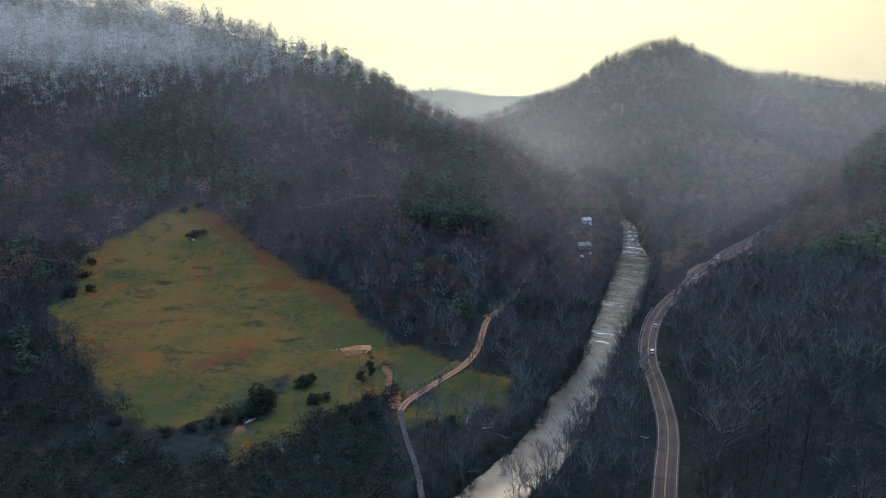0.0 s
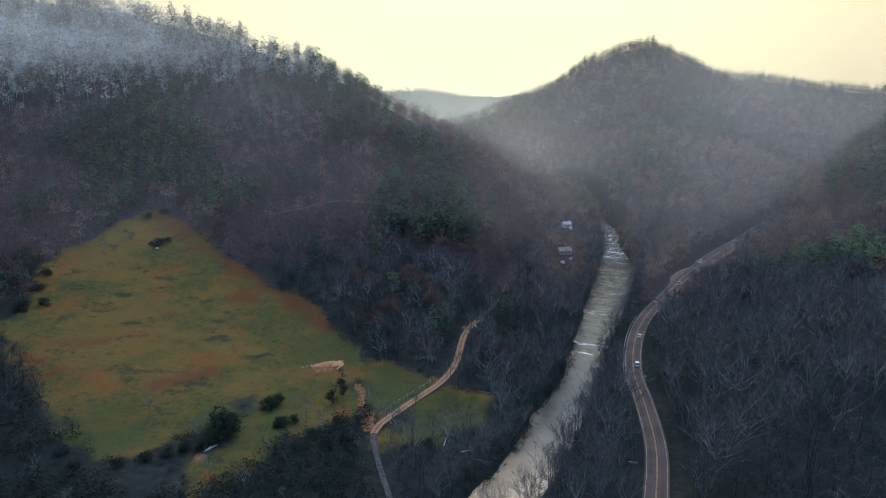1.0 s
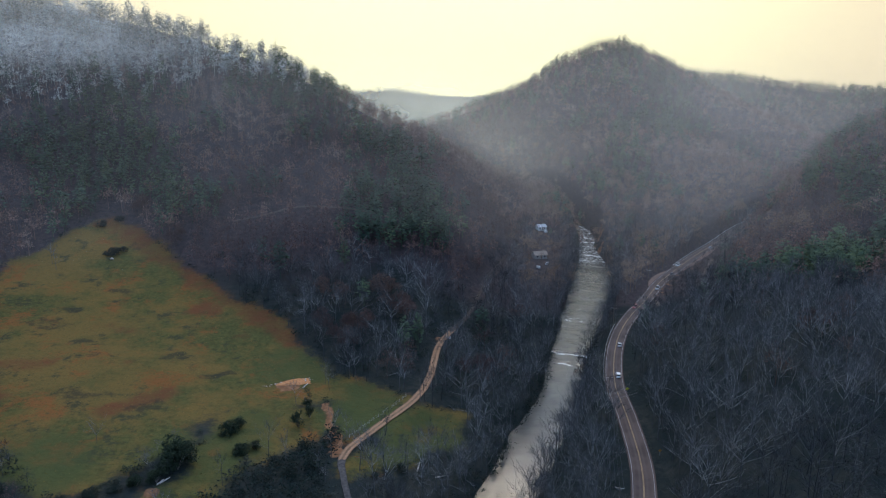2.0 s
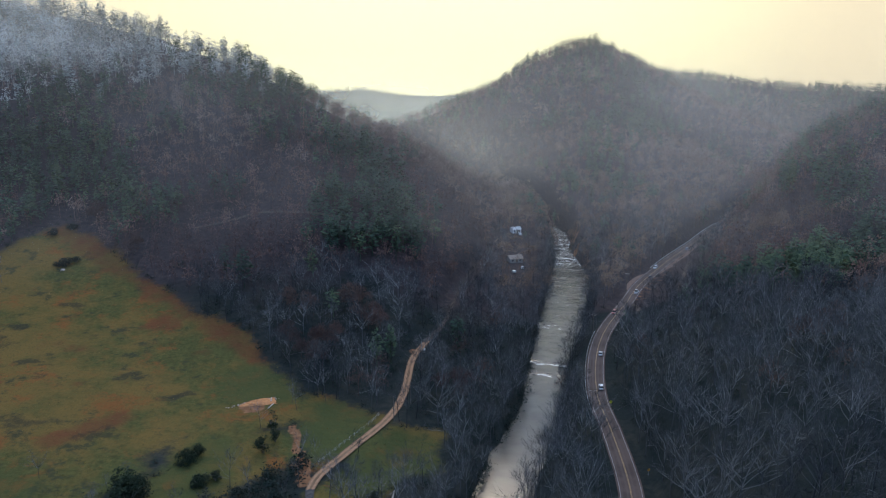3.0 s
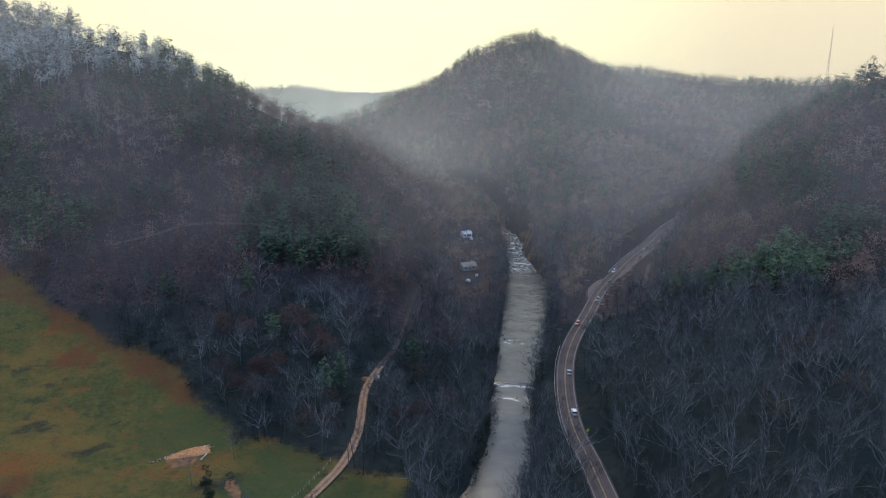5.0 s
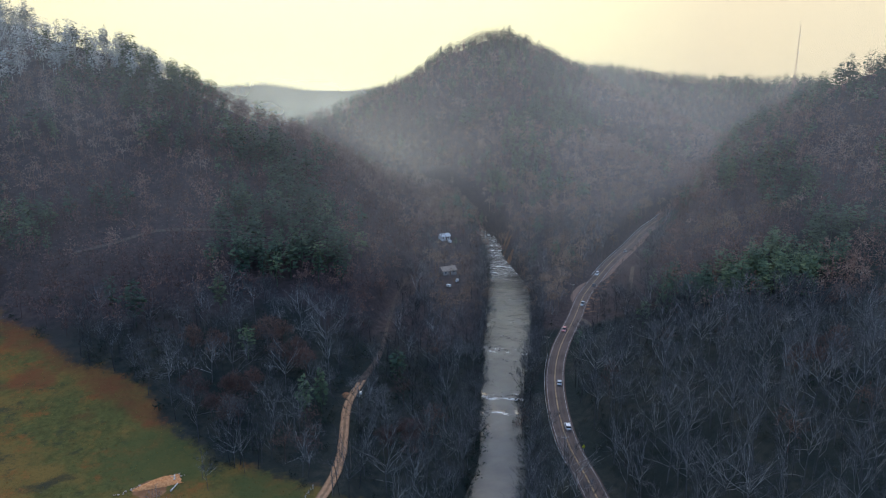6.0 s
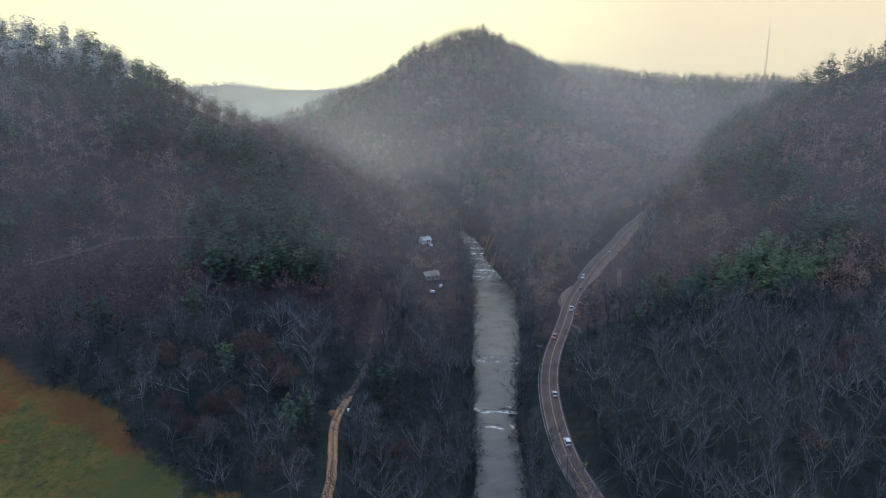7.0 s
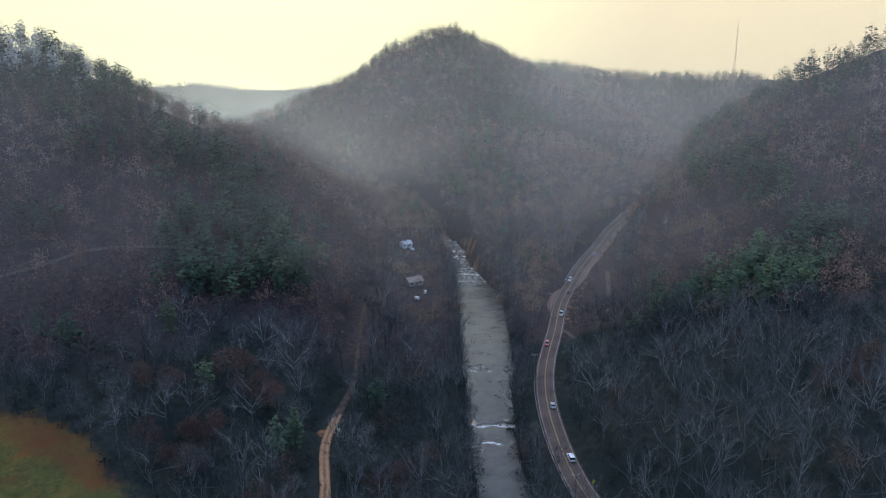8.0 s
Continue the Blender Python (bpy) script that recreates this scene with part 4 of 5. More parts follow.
def plant(X, Y, size=1.0):
    """Sorts plan points by distance from the flight line and by kind, and plants them."""
    seen = in_reach(X, Y)
    X, Y = X[seen], Y[seen]
    Z = land(X, Y)
    n = len(X)
    dist = np.hypot(X + 2, Y - np.clip(Y, 0, 124))
    # evergreens grow in clumps
    ever = vnoise(X, Y, 70) + 0.7 * vnoise(X + 300, Y, 24)
    for cx, cy, r, k in PINE_GROVES:
        ever += k * np.exp(-((X - cx) ** 2 + (Y - cy) ** 2) / (r * r))
    ever += 0.10 * (Y > 330)
    pine = ever + RT.normal(size=n) * 0.17 > 0.39
    pine &= ~((X < 85) & (X > -150) & (Y < 325) & (Y > 180))
    pine |= (X < 0) & (Z > 95) & (Y < 720) & (RT.random(n) < 0.22)
    # pines line the hill tops
    top = np.zeros(n, bool)
    for crest in (HILL_A, HILL_D):
        top |= (near_line(X, Y, np.array(crest, float), 40)[0] < 16) & (RT.random(n) < 0.5)
    pine |= top
    pine &= (dist > 270) | (X < -120)
    for cx, cy in ((-12, 352), (8, 320), (-57, 382), (-24, 390), (61, 366), (-70, 392), (38, 340)):
        pine |= np.hypot(X - cx, Y - cy) < 4.6
    frost = (Z + 14 * vnoise(X, Y, 40) + RT.normal(size=n) * 14 > 112 + 0.09 * np.maximum(0, X + 250)) & (X < 60) & (Y < 900)
    dr, dv = near_line(X, Y, ROAD, 40)[0], near_line(X, Y, RIVER, 40)
    low = 1 - 0.38 * (1 - smooth(dr, 8, 34)) * smooth(Y, 330, 400) * (X > np.interp(Y, ROAD[:, 1], ROAD[:, 0])) - 0.2 * (1 - smooth(dv[0] - dv[1], 2, 18))
    low = low * (1 - 0.5 * (1 - smooth(dr, 14, 36)) * smooth(Y, 405, 430) * (1 - smooth(Y, 560, 590)) * (X > np.interp(Y, ROAD[:, 1], ROAD[:, 0])))
    low = np.where((X > -130) & (X < -12) & (Y < 272), low * 0.5, low)
    # trees below the two houses shortened so the camera sees both
    for cx, cy in ((111, 529), (109, 518), (107, 508), (95, 472), (92, 456), (88, 444)):
        low = np.where(np.hypot(X - cx, Y - cy) < 11, 0.5, low)
    # golden-brown bottomland trees between river and road, and single leafy crowns
    xr, xo = np.interp(Y, RIVER[:, 1], RIVER[:, 0]), np.interp(Y, ROAD[:, 1], ROAD[:, 0])
    tan = (((X > xr - 45) & (X < xo) & (Y > 415) & (Y < 640) & (RT.random(n) < 0.35 + 0.9 * vnoise(X, Y, 15))) | ((Y > 560) & (Y < 760) & (X > 120) & (X < 330) & (RT.random(n) < 0.22)))
    rus = RT.random(n) < 0.012 + 0.07 * (vnoise(X, Y, 60) > 0.18)
    rus |= (X > -70) & (X < 120) & (Y > 470) & (Y < 650) & (RT.random(n) < 0.22)
    oak = np.zeros(n, bool)
    for cx, cy, k in LEAFY:
        hit = np.hypot(X - cx, Y - cy) < 6.5
        tan |= hit & (k == 1)
        rus |= hit & (k == 0)
        oak |= hit & (k == 0)
    pine &= ~tan & ~oak
    grad = vnoise(X + 11, Y, 13) * 0.75 + vnoise(X, Y, 45) * 0.7 + 0.42 + vnoise(X + 77, Y, 140) * 0.4 + RT.normal(size=n) * 0.2
    scale = RT.uniform(0.72, 1.15, n) * size * low
    # the trees beside the road and river nearest the flight line are single things
    one = (X > 20) & (X < 150) & (Y > 178) & (Y < 300) & ~pine & ~rus & ~tan
    for k in np.nonzero(one)[0]:
        ONES.append((X[k], Y[k], Z[k], scale[k]))
    flat = (X > xr - 55) & (X < xo + 45) & (Y < 540) & ~pine
    for lod, keep in (("near", (dist < 265) | flat), ("mid", (dist >= 265) & (dist < 640) & ~flat), ("far", dist >= 640)):
        bare, ever_t = LAYERS[lod]
        for kind, sel, tmpl, mat, lab, cat in (
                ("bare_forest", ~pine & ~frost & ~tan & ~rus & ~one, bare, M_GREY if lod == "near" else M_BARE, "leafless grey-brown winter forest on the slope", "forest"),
                ("tan_forest", tan & ~frost, bare if lod == "far" else CROWN_FINE, M_TAN, "golden-brown winter trees on the river flat", "forest"),
                ("russet_forest", rus & ~oak & ~tan & ~pine & ~frost, bare if lod == "far" else CROWN_FINE, M_RUSSET, "russet winter oaks still holding dry leaves", "forest"),
                ("russet_oaks", oak & ~tan & ~frost, LEAFY_TREE, M_RUSSET, "russet winter oaks still holding dry leaves", "forest"),
                ("frosted_forest", ~pine & frost, bare, M_FROST, "leafless trees white with rime near the ridge", "forest"),
                ("pine_forest", pine & ~frost, ever_t, M_PINE, "dark green pines among the bare trees", "pines"),
                ("frosted_pine_forest", pine & frost, ever_t, M_FROSTPINE, "rime-dusted pines near the ridge", "pines")):
            k = np.nonzero(keep & sel)[0]
            # tone cut by place: darkening of the nearer woods put into twig colour
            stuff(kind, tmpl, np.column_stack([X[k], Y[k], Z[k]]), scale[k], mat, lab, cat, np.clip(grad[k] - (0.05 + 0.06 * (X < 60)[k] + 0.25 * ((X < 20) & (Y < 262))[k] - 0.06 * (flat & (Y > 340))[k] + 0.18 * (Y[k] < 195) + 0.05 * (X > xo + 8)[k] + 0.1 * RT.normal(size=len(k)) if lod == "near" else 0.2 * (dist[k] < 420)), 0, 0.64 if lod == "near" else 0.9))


def not_thicket(X, Y):
    return ~inside(X, Y, THICKET) | (RT.random(len(X)) < 0.14)


X, Y = scatter(-400, 165, 150, 672, 7.0)
keep = (X < np.interp(Y, RIVER[:, 1], RIVER[:, 0])) & not_thicket(X, Y)
plant(X[keep], Y[keep])
X, Y = scatter(-400, 0, 560, 668, 9.0)
keep = land(X, Y) > 95
plant(X[keep], Y[keep], 0.92)
X, Y = scatter(20, 480, 108, 600, 6.8)
keep = (X > np.interp(Y, RIVER[:, 1], RIVER[:, 0])) & (Y < 560) & (X - 60 < 1.0 * Y) & (X < 330 + 0.2 * Y)
plant(X[keep], Y[keep])
# woods go on behind the start of the flight
X, Y = scatter(-150, 200, -90, 106, 15.0)
stuff("bare_forest", BARE_MID, np.column_stack([X, Y, land(X, Y)]), RT.uniform(0.7, 1.1, len(X)), M_BARE, "leafless grey-brown winter forest on the slope", "forest")
X, Y = scatter(30, 900, 560, 1080, 7.9)
keep = (Y < 1012) | (X > 420)
plant(X[keep], Y[keep])
X, Y = scatter(330, 900, 1080, 1215, 7.6)
plant(X, Y)
for line, off in ((HILL_A, 6), (HILL_D, 6)):
    c = curve(line, 4.5)
    c = c[(c[:, 2] > 60) & (c[:, 0] < 900)]
    plant(c[:, 0] + RT.normal(size=len(c)) * 2, c[:, 1] - RT.uniform(0, off * 2, len(c)), 1.05)
# tall trees on the camera's side of the road, placed to hide its far end
c = ROAD[(ROAD[:, 1] > 560) & (ROAD[:, 1] < 640)]
c = c[RT.integers(len(c), size=70)]
o = RT.uniform(5.5, 13, 70)
x, y = c[:, 0] + o * 0.70 + RT.normal(size=70), c[:, 1] - o * 0.71 + RT.normal(size=70)
stuff("bare_forest", CROWN_FINE, np.column_stack([x, y, land(x, y)]), RT.uniform(0.75, 1.05, 70), M_BARE, "leafless grey-brown winter forest on the slope", "forest")
# dense crowns along the skylines
for line, n, rimed in ((HILL_A, 560, False), (HILL_D, 420, False), (LEFT_CREST[1:10], 420, True)):
    c = curve(line, 2.0)
    c = c[(c[:, 2] > 45) & (c[:, 0] < 880)]
    c = c[RT.integers(len(c), size=n)]
    x, y = c[:, 0] + RT.normal(size=n) * 9, c[:, 1] + 4 - RT.random(n) ** 1.5 * (30 if rimed else 95)
    g = vnoise(x, y, 26) + RT.normal(size=n) * 0.15
    for kind, sel, tmpl, mat, lab, cat in (("pine_forest", g > -0.1, PINE_MID, M_FROSTPINE if rimed else M_PINE, "dark green pines among the bare trees", "pines"),
                                           ("bare_forest", g <= -0.1, BARE_MID, M_FROST if rimed else M_BARE, "leafless grey-brown winter forest on the slope", "forest")):
        stuff(kind, tmpl, np.column_stack([x, y, land(x, y) - 1.0])[sel], 0.45 + 0.75 * RT.random(sel.sum()) ** 1.6, mat, lab, cat)
# low growth closing the gaps under the crest trees
for line, n, lo_x, hi_x, size in ((HILL_A, 300, 90, 430, 0.85), (HILL_D, 320, 330, 900, 0.85), (HILL_A, 800, 90, 430, 0.4), (HILL_D, 700, 330, 900, 0.42), (LEFT_CREST, 300, -100, 120, 0.42), (RIGHT_CREST, 300, 283, 520, 0.42), (FAR_A, 900, -260, 420, 0.6)):
    c = curve(line, 2.0)
    c = c[(c[:, 0] > lo_x) & (c[:, 0] < hi_x)]
    c = c[RT.integers(len(c), size=n)]
    x, y = c[:, 0] + RT.normal(size=n) * 4, c[:, 1] + RT.uniform(-14, 6, n)
    stuff("bare_forest", BARE_FAR, np.column_stack([x, y, land(x, y) - np.where(y > 1500, 3.5, 1.5)]), size * RT.uniform(0.7, 1.25, n), M_BARE, "leafless grey-brown winter forest on the slope", "forest")
X, Y = scatter(-420, 420, 1640, 1832, 11.0)
plant(X, Y, 0.9)

# brush under the trees and along the banks
X, Y = scatter(-230, 330, 160, 430, 5.2)
keep = RT.random(len(X)) < np.where(inside(X, Y, THICKET), 1.0, 0.7 * (1 - smooth(Y, 330, 420)))
X, Y = X[keep], Y[keep]
x2, y2 = scatter(-140, 0, 150, 268, 4.2)
k2 = inside(x2, y2, THICKET)
X, Y = np.append(X, x2[k2]), np.append(Y, y2[k2])
WEST_EDGE = [(-250, 200), (-135, 190), (-114, 222), (-165, 276), (-192, 309), (-205, 385), (-265, 385)]
x2, y2 = scatter(-265, -110, 190, 390, 5.0)
k2 = inside(x2, y2, WEST_EDGE)
X, Y = np.append(X, x2[k2]), np.append(Y, y2[k2])
deep = inside(X, Y, THICKET) | inside(X, Y, WEST_EDGE)
x3, y3 = X[deep], Y[deep]
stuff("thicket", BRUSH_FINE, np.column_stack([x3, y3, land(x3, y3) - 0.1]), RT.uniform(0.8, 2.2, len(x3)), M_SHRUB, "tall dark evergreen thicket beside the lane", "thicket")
X, Y = X[~deep], Y[~deep]
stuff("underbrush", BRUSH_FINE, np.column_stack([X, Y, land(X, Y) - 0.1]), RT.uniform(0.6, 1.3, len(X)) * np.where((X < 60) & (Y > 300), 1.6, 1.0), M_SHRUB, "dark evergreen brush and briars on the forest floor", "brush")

# single bare trees
TREE_MESH = []
for t, c in BARE_PAIRS:
    made = []
    for nm, shp in (("trunk", t), ("crown", c)):
        v, f, b = shp.arrays()
        o = mesh_object(nm, v, f, M_BARE_ONE, {"tone": np.clip(0.46 + b, 0, 1)})
        made.append(o.data)
        bpy.data.objects.remove(o)
    TREE_MESH.append(made)


def single_tree(x, y, z, size, k, label, group=""):
    tr = new("bare_tree", TREE_MESH[k % len(TREE_MESH)][0])
    tr.matrix_world = pose(x, y, z, 0, 0, RT.uniform(0, 360)) @ Matrix.Scale(size, 4)
    cr = new("crown", TREE_MESH[k % len(TREE_MESH)][1])
    cr.parent = tr
    return tagged(tr, label, "tree", group)


ONES.sort(key=lambda o: o[1])
for k, (x, y, z, sc) in enumerate(ONES[:300]):
    single_tree(x, y, z, sc, k, "leafless grey broadleaf tree with long arching limbs", "bare trees beside the road and river")
rest = np.array(ONES[300:]) if len(ONES) > 300 else np.zeros((0, 4))
if len(rest):
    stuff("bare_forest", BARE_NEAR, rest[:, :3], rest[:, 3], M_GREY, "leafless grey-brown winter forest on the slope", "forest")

# ragged brush creeping over the meadow rims
ex, ey = [], []
for p in OPEN:
    rim = curve([(*q, 0) for q in p + p[:1]], 1.6)
    w = RT.normal(size=(len(rim), 2)) * 2.6
    on = vnoise(rim[:, 0], rim[:, 1], 14) > -0.08
    ex += list((rim[:, 0] + w[:, 0])[on])
    ey += list((rim[:, 1] + w[:, 1])[on])
ex, ey = np.array(ex), np.array(ey)
off = (near_line(ex, ey, TRACK, 12)[0] > 3.2) & ~open_ground(ex, ey)
ex, ey = ex[off], ey[off]
stuff("rim_brush", BRUSH, np.column_stack([ex, ey, land(ex, ey) - 0.15]), RT.uniform(0.25, 0.8, len(ex)), M_SHRUB, "low dark briars straggling along the meadow edge", "brush")

# brush and small bare trees leaning over the river banks
bx, by = [], []
for side_of in (-1, 1):
    t = np.gradient(RIVER[:, :2], axis=0)
    t /= np.linalg.norm(t, axis=1)[:, None]
    for k in range(3):
        o = side_of * (RIVER[:, 2] + RT.uniform(0.3, 3.6, len(RIVER)))
        bx += list(RIVER[:, 0] + t[:, 1] * o + RT.normal(size=len(RIVER)))
        by += list(RIVER[:, 1] - t[:, 0] * o + RT.normal(size=len(RIVER)))
bx, by = np.array(bx), np.array(by)
ok = (by > 150) & (by < 620)
bx, by = bx[ok], by[ok]
tx, ty = [], []
for side_of, n_bank in ((-1, 70), (1, 110)):
    k = RT.integers(len(RIVER) - 2, size=n_bank * 4) + 1
    k = k[(RIVER[k, 1] > 190) & (RIVER[k, 1] < 520)][:n_bank]
    o = side_of * (RIVER[k, 2] + RT.uniform(1.2, 7.0, len(k)))
    tx += list(RIVER[k, 0] + t[k, 1] * o)
    ty += list(RIVER[k, 1] - t[k, 0] * o)
tx, ty = np.array(tx), np.array(ty)
k = near_line(tx, ty, ROAD, 12)[0] > 7.5
tx, ty = tx[k], ty[k]
stuff("bank_trees", BARE_NEAR, np.column_stack([tx, ty, np.maximum(land(tx, ty), WATER)]), RT.uniform(0.5, 0.85, len(tx)), M_GREY, "leafless trees leaning over the river banks", "trees", RT.uniform(0.2, 0.55, len(tx)))
bz = np.maximum(land(bx, by), WATER + 0.2)
stuff("bank_brush", BRUSH, np.column_stack([bx, by, bz]), RT.uniform(0.3, 0.95, len(bx)), M_SHRUB, "dark brush overhanging the river bank", "brush")


# ---- made things ----
def part(name, bm, material, parent=None, label="", shade=False):
    me = bpy.data.meshes.new(name)
    bm.to_mesh(me)
    bm.free()
    me.materials.append(material)
    if shade:
        me.polygons.foreach_set("use_smooth", np.ones(len(me.polygons), bool))
    ob = new(name, me)
    if parent:
        ob.parent = parent
    if label:
        ob["label"] = label
    return ob


def box(cx, cy, cz, sx, sy, sz, bevel=0.0, bm=None):
    own = bm is None
    bm = bm or bmesh.new()
    r = bmesh.ops.create_cube(bm, size=1.0, matrix=Matrix.Translation((cx, cy, cz)) @ Matrix.Diagonal((sx, sy, sz, 1)))
    if bevel:
        es = list({e for v in r["verts"] for e in v.link_edges})
        bmesh.ops.bevel(bm, geom=es, offset=bevel, segments=1, affect="EDGES")
    return bm


def rod(a, b, r0, r1=None, n=8, bm=None):
    bm = bm or bmesh.new()
    a, b = Vector(a), Vector(b)
    m = Matrix.Translation((a + b) / 2) @ (b - a).to_track_quat("Z", "Y").to_matrix().to_4x4()
    bmesh.ops.create_cone(bm, cap_ends=True, segments=n, radius1=r0, radius2=r0 if r1 is None else r1, depth=(b - a).length, matrix=m)
    return bm


def gz(x, y):
    return float(land(np.array([float(x)]), np.array([float(y)]))[0])


def root(name, m, label, category, group=""):
    ob = new(name)
    ob.matrix_world = m
    return tagged(ob, label, category, group)


def on_line(line, y, side):
    """Place beside a plan line at a given y: position sideways to the right by side, and heading in degrees."""
    k = int(np.argmin(np.abs(line[:, 1] - y)))
    k = min(max(k, 1), len(line) - 2)
    t = line[k + 1] - line[k - 1]
    t = t / np.hypot(t[0], t[1])
    return line[k][0] + t[1] * side, line[k][1] - t[0] * side, line[k][2], math.degrees(math.atan2(-t[0], t[1]))


M_STEEL = simple("galvanised_steel", (0.42, 0.43, 0.44), (0.60, 0.60, 0.60), 4, 0.45, 0.5, 0.7)
M_WOOD = simple("weathered_wood", (0.09, 0.075, 0.06), (0.19, 0.16, 0.13), 3, 0.9, 0.15)
M_PALEWOOD = simple("pale_dead_wood", (0.34, 0.29, 0.24), (0.58, 0.51, 0.43), 2, 0.9, 0.15)
M_SIGN = simple("sign_yellow", (0.62, 0.60, 0.03), (0.74, 0.70, 0.05), 6, 0.5, 0.4)
M_AMBER = simple("sign_amber", (0.60, 0.25, 0.03), (0.70, 0.32, 0.04), 6, 0.5, 0.4)
M_BLACK = simple("black_paint", (0.02, 0.02, 0.02), (0.04, 0.04, 0.04), 6, 0.5, 0.4)
M_CERAMIC = simple("pale_ceramic", (0.6, 0.6, 0.58), (0.75, 0.75, 0.72), 6, 0.3, 0.5)
M_RUBBER = simple("tyre_rubber", (0.018, 0.018, 0.018), (0.035, 0.035, 0.035), 9, 0.85, 0.2)
M_GLASS = simple("dark_car_glass", (0.015, 0.018, 0.02), (0.03, 0.034, 0.038), 2, 0.06, 0.6, 0.0, 0.0)
M_LAMP = simple("headlamp_lens", (0.75, 0.75, 0.72), (0.9, 0.9, 0.86), 3, 0.15, 0.6)
M_TAIL = simple("tail_lamp_red", (0.4, 0.02, 0.02), (0.55, 0.04, 0.03), 3, 0.2, 0.5)
M_STONE = simple("river_stone", (0.055, 0.05, 0.046), (0.16, 0.145, 0.13), 1.4, 0.85, 0.25)
M_PALESTONE = simple("pale_stone", (0.30, 0.23, 0.17), (0.46, 0.36, 0.27), 1.2, 0.9, 0.2)
M_WALL = simple("white_siding", (0.62, 0.61, 0.58), (0.80, 0.79, 0.76), 1.5, 0.7)
M_SIDING = simple("weathered_siding", (0.22, 0.20, 0.18), (0.36, 0.34, 0.31), 1.5, 0.8)
M_TINROOF = simple("pale_metal_roof", (0.40, 0.40, 0.39), (0.58, 0.57, 0.54), 0.8, 0.4, 0.5, 0.3)
M_SHINGLE = simple("brown_shingle", (0.27, 0.20, 0.15), (0.38, 0.29, 0.22), 2.5, 0.95, 0.1)
M_PANE = simple("window_glass", (0.03, 0.035, 0.04), (0.06, 0.065, 0.07), 1, 0.08, 0.6, 0.0, 0.0)
M_REDMAST = simple("mast_paint", (0.38, 0.20, 0.15), (0.52, 0.34, 0.27), 0.2, 0.6)
M_GRAVEL = simple("tan_gravel", (0.13, 0.088, 0.068), (0.22, 0.145, 0.112), 0.9, 0.95, 0.1)
M_PATH = simple("forest_path", (0.07, 0.055, 0.045), (0.12, 0.095, 0.075), 0.7, 0.95, 0.1)


# gravel turnouts and side tracks
def turnout(y0, y1, inner, outer, side):
    k = [i for i in range(len(ROAD)) if y0 <= ROAD[i, 1] <= y1]
    p = ROAD[k[0]:k[-1] + 1]
    f = np.sin(np.linspace(0, math.pi, len(p))) ** 0.6
    cols = [side * (inner + (outer - inner) * f * c) for c in (0, 0.35, 0.7, 1.0)]
    v, fc = ribbon(p, cols if side > 0 else cols[::-1], [0.0, -0.02, -0.06, -0.25] if side > 0 else [-0.25, -0.06, -0.02, 0.0])
    v[:, :2] += 0.35 * np.stack([vnoise(v[:, 0], v[:, 1], 2.0), vnoise(v[:, 1], v[:, 0], 2.0)], 1)
    return tagged(mesh_object("gravel_turnout", v, fc, M_GRAVEL, None, True), "tan gravel turnout beside the asphalt", "turnout", kind="structure")


turnout(420, 454, 3.7, 7.6, -1)
turnout(455, 590, 3.7, 8.0, 1)
for nm, line, wd, lab in (("dirt_driveway", DRIVE[:8], 1.2, "pale dirt driveway climbing from the road"), ("forest_road", BENCH, 1.2, "faint bench road cut across the wooded slope"), ("side_track", SPUR_TRACK, 1.1, "narrow dirt side track in the woods")):
    v, fc = ribbon(line, [-wd, -wd / 2, 0, wd / 2, wd], [0] * 5)
    v[:, 2] = land(v[:, 0], v[:, 1]) + 0.35
    tagged(mesh_object(nm, v, fc, M_PATH, None, True), lab, "track", kind="structure")


# guardrails
def guardrail(y0, y1, side, label):
    k = [i for i in range(len(ROAD)) if y0 <= ROAD[i, 1] <= y1]
    p = ROAD[k[0]:k[-1] + 1]
    r = root("guardrail", pose(*p[0]), label, "guardrail", "guardrails along the road")
    off = Vector(p[0])
    prof = [(0.00, 0.45), (0.06, 0.50), (0.0, 0.58), (0.0, 0.62), (0.06, 0.70), (0.0, 0.76), (-0.04, 0.76), (-0.04, 0.45)]
    v, fc = ribbon(p, [side + a for a, _ in prof], [b for _, b in prof])
    rail = mesh_object("rail", v - np.array(off), fc, M_STEEL)
    rail.parent = r
    post_mesh = None
    for i in range(0, len(p), 2):
        x, y, z, head = on_line(ROAD, p[i][1], side - 0.12 * np.sign(-side))
        if post_mesh is None:
            o = part("post", box(0, 0, 0.1, 0.15, 0.18, 1.3, 0.01), M_WOOD, r)
            post_mesh = o.data
        else:
            o = new("post", post_mesh)
            o.parent = r
        o.matrix_local = pose(x - off.x, y - off.y, z - off.z, 0, 0, head)


guardrail(276, 360, -4.3, "grey steel guardrail with wooden posts on the river side")
guardrail(463, 596, -4.3, "grey steel guardrail with wooden posts above the flat")


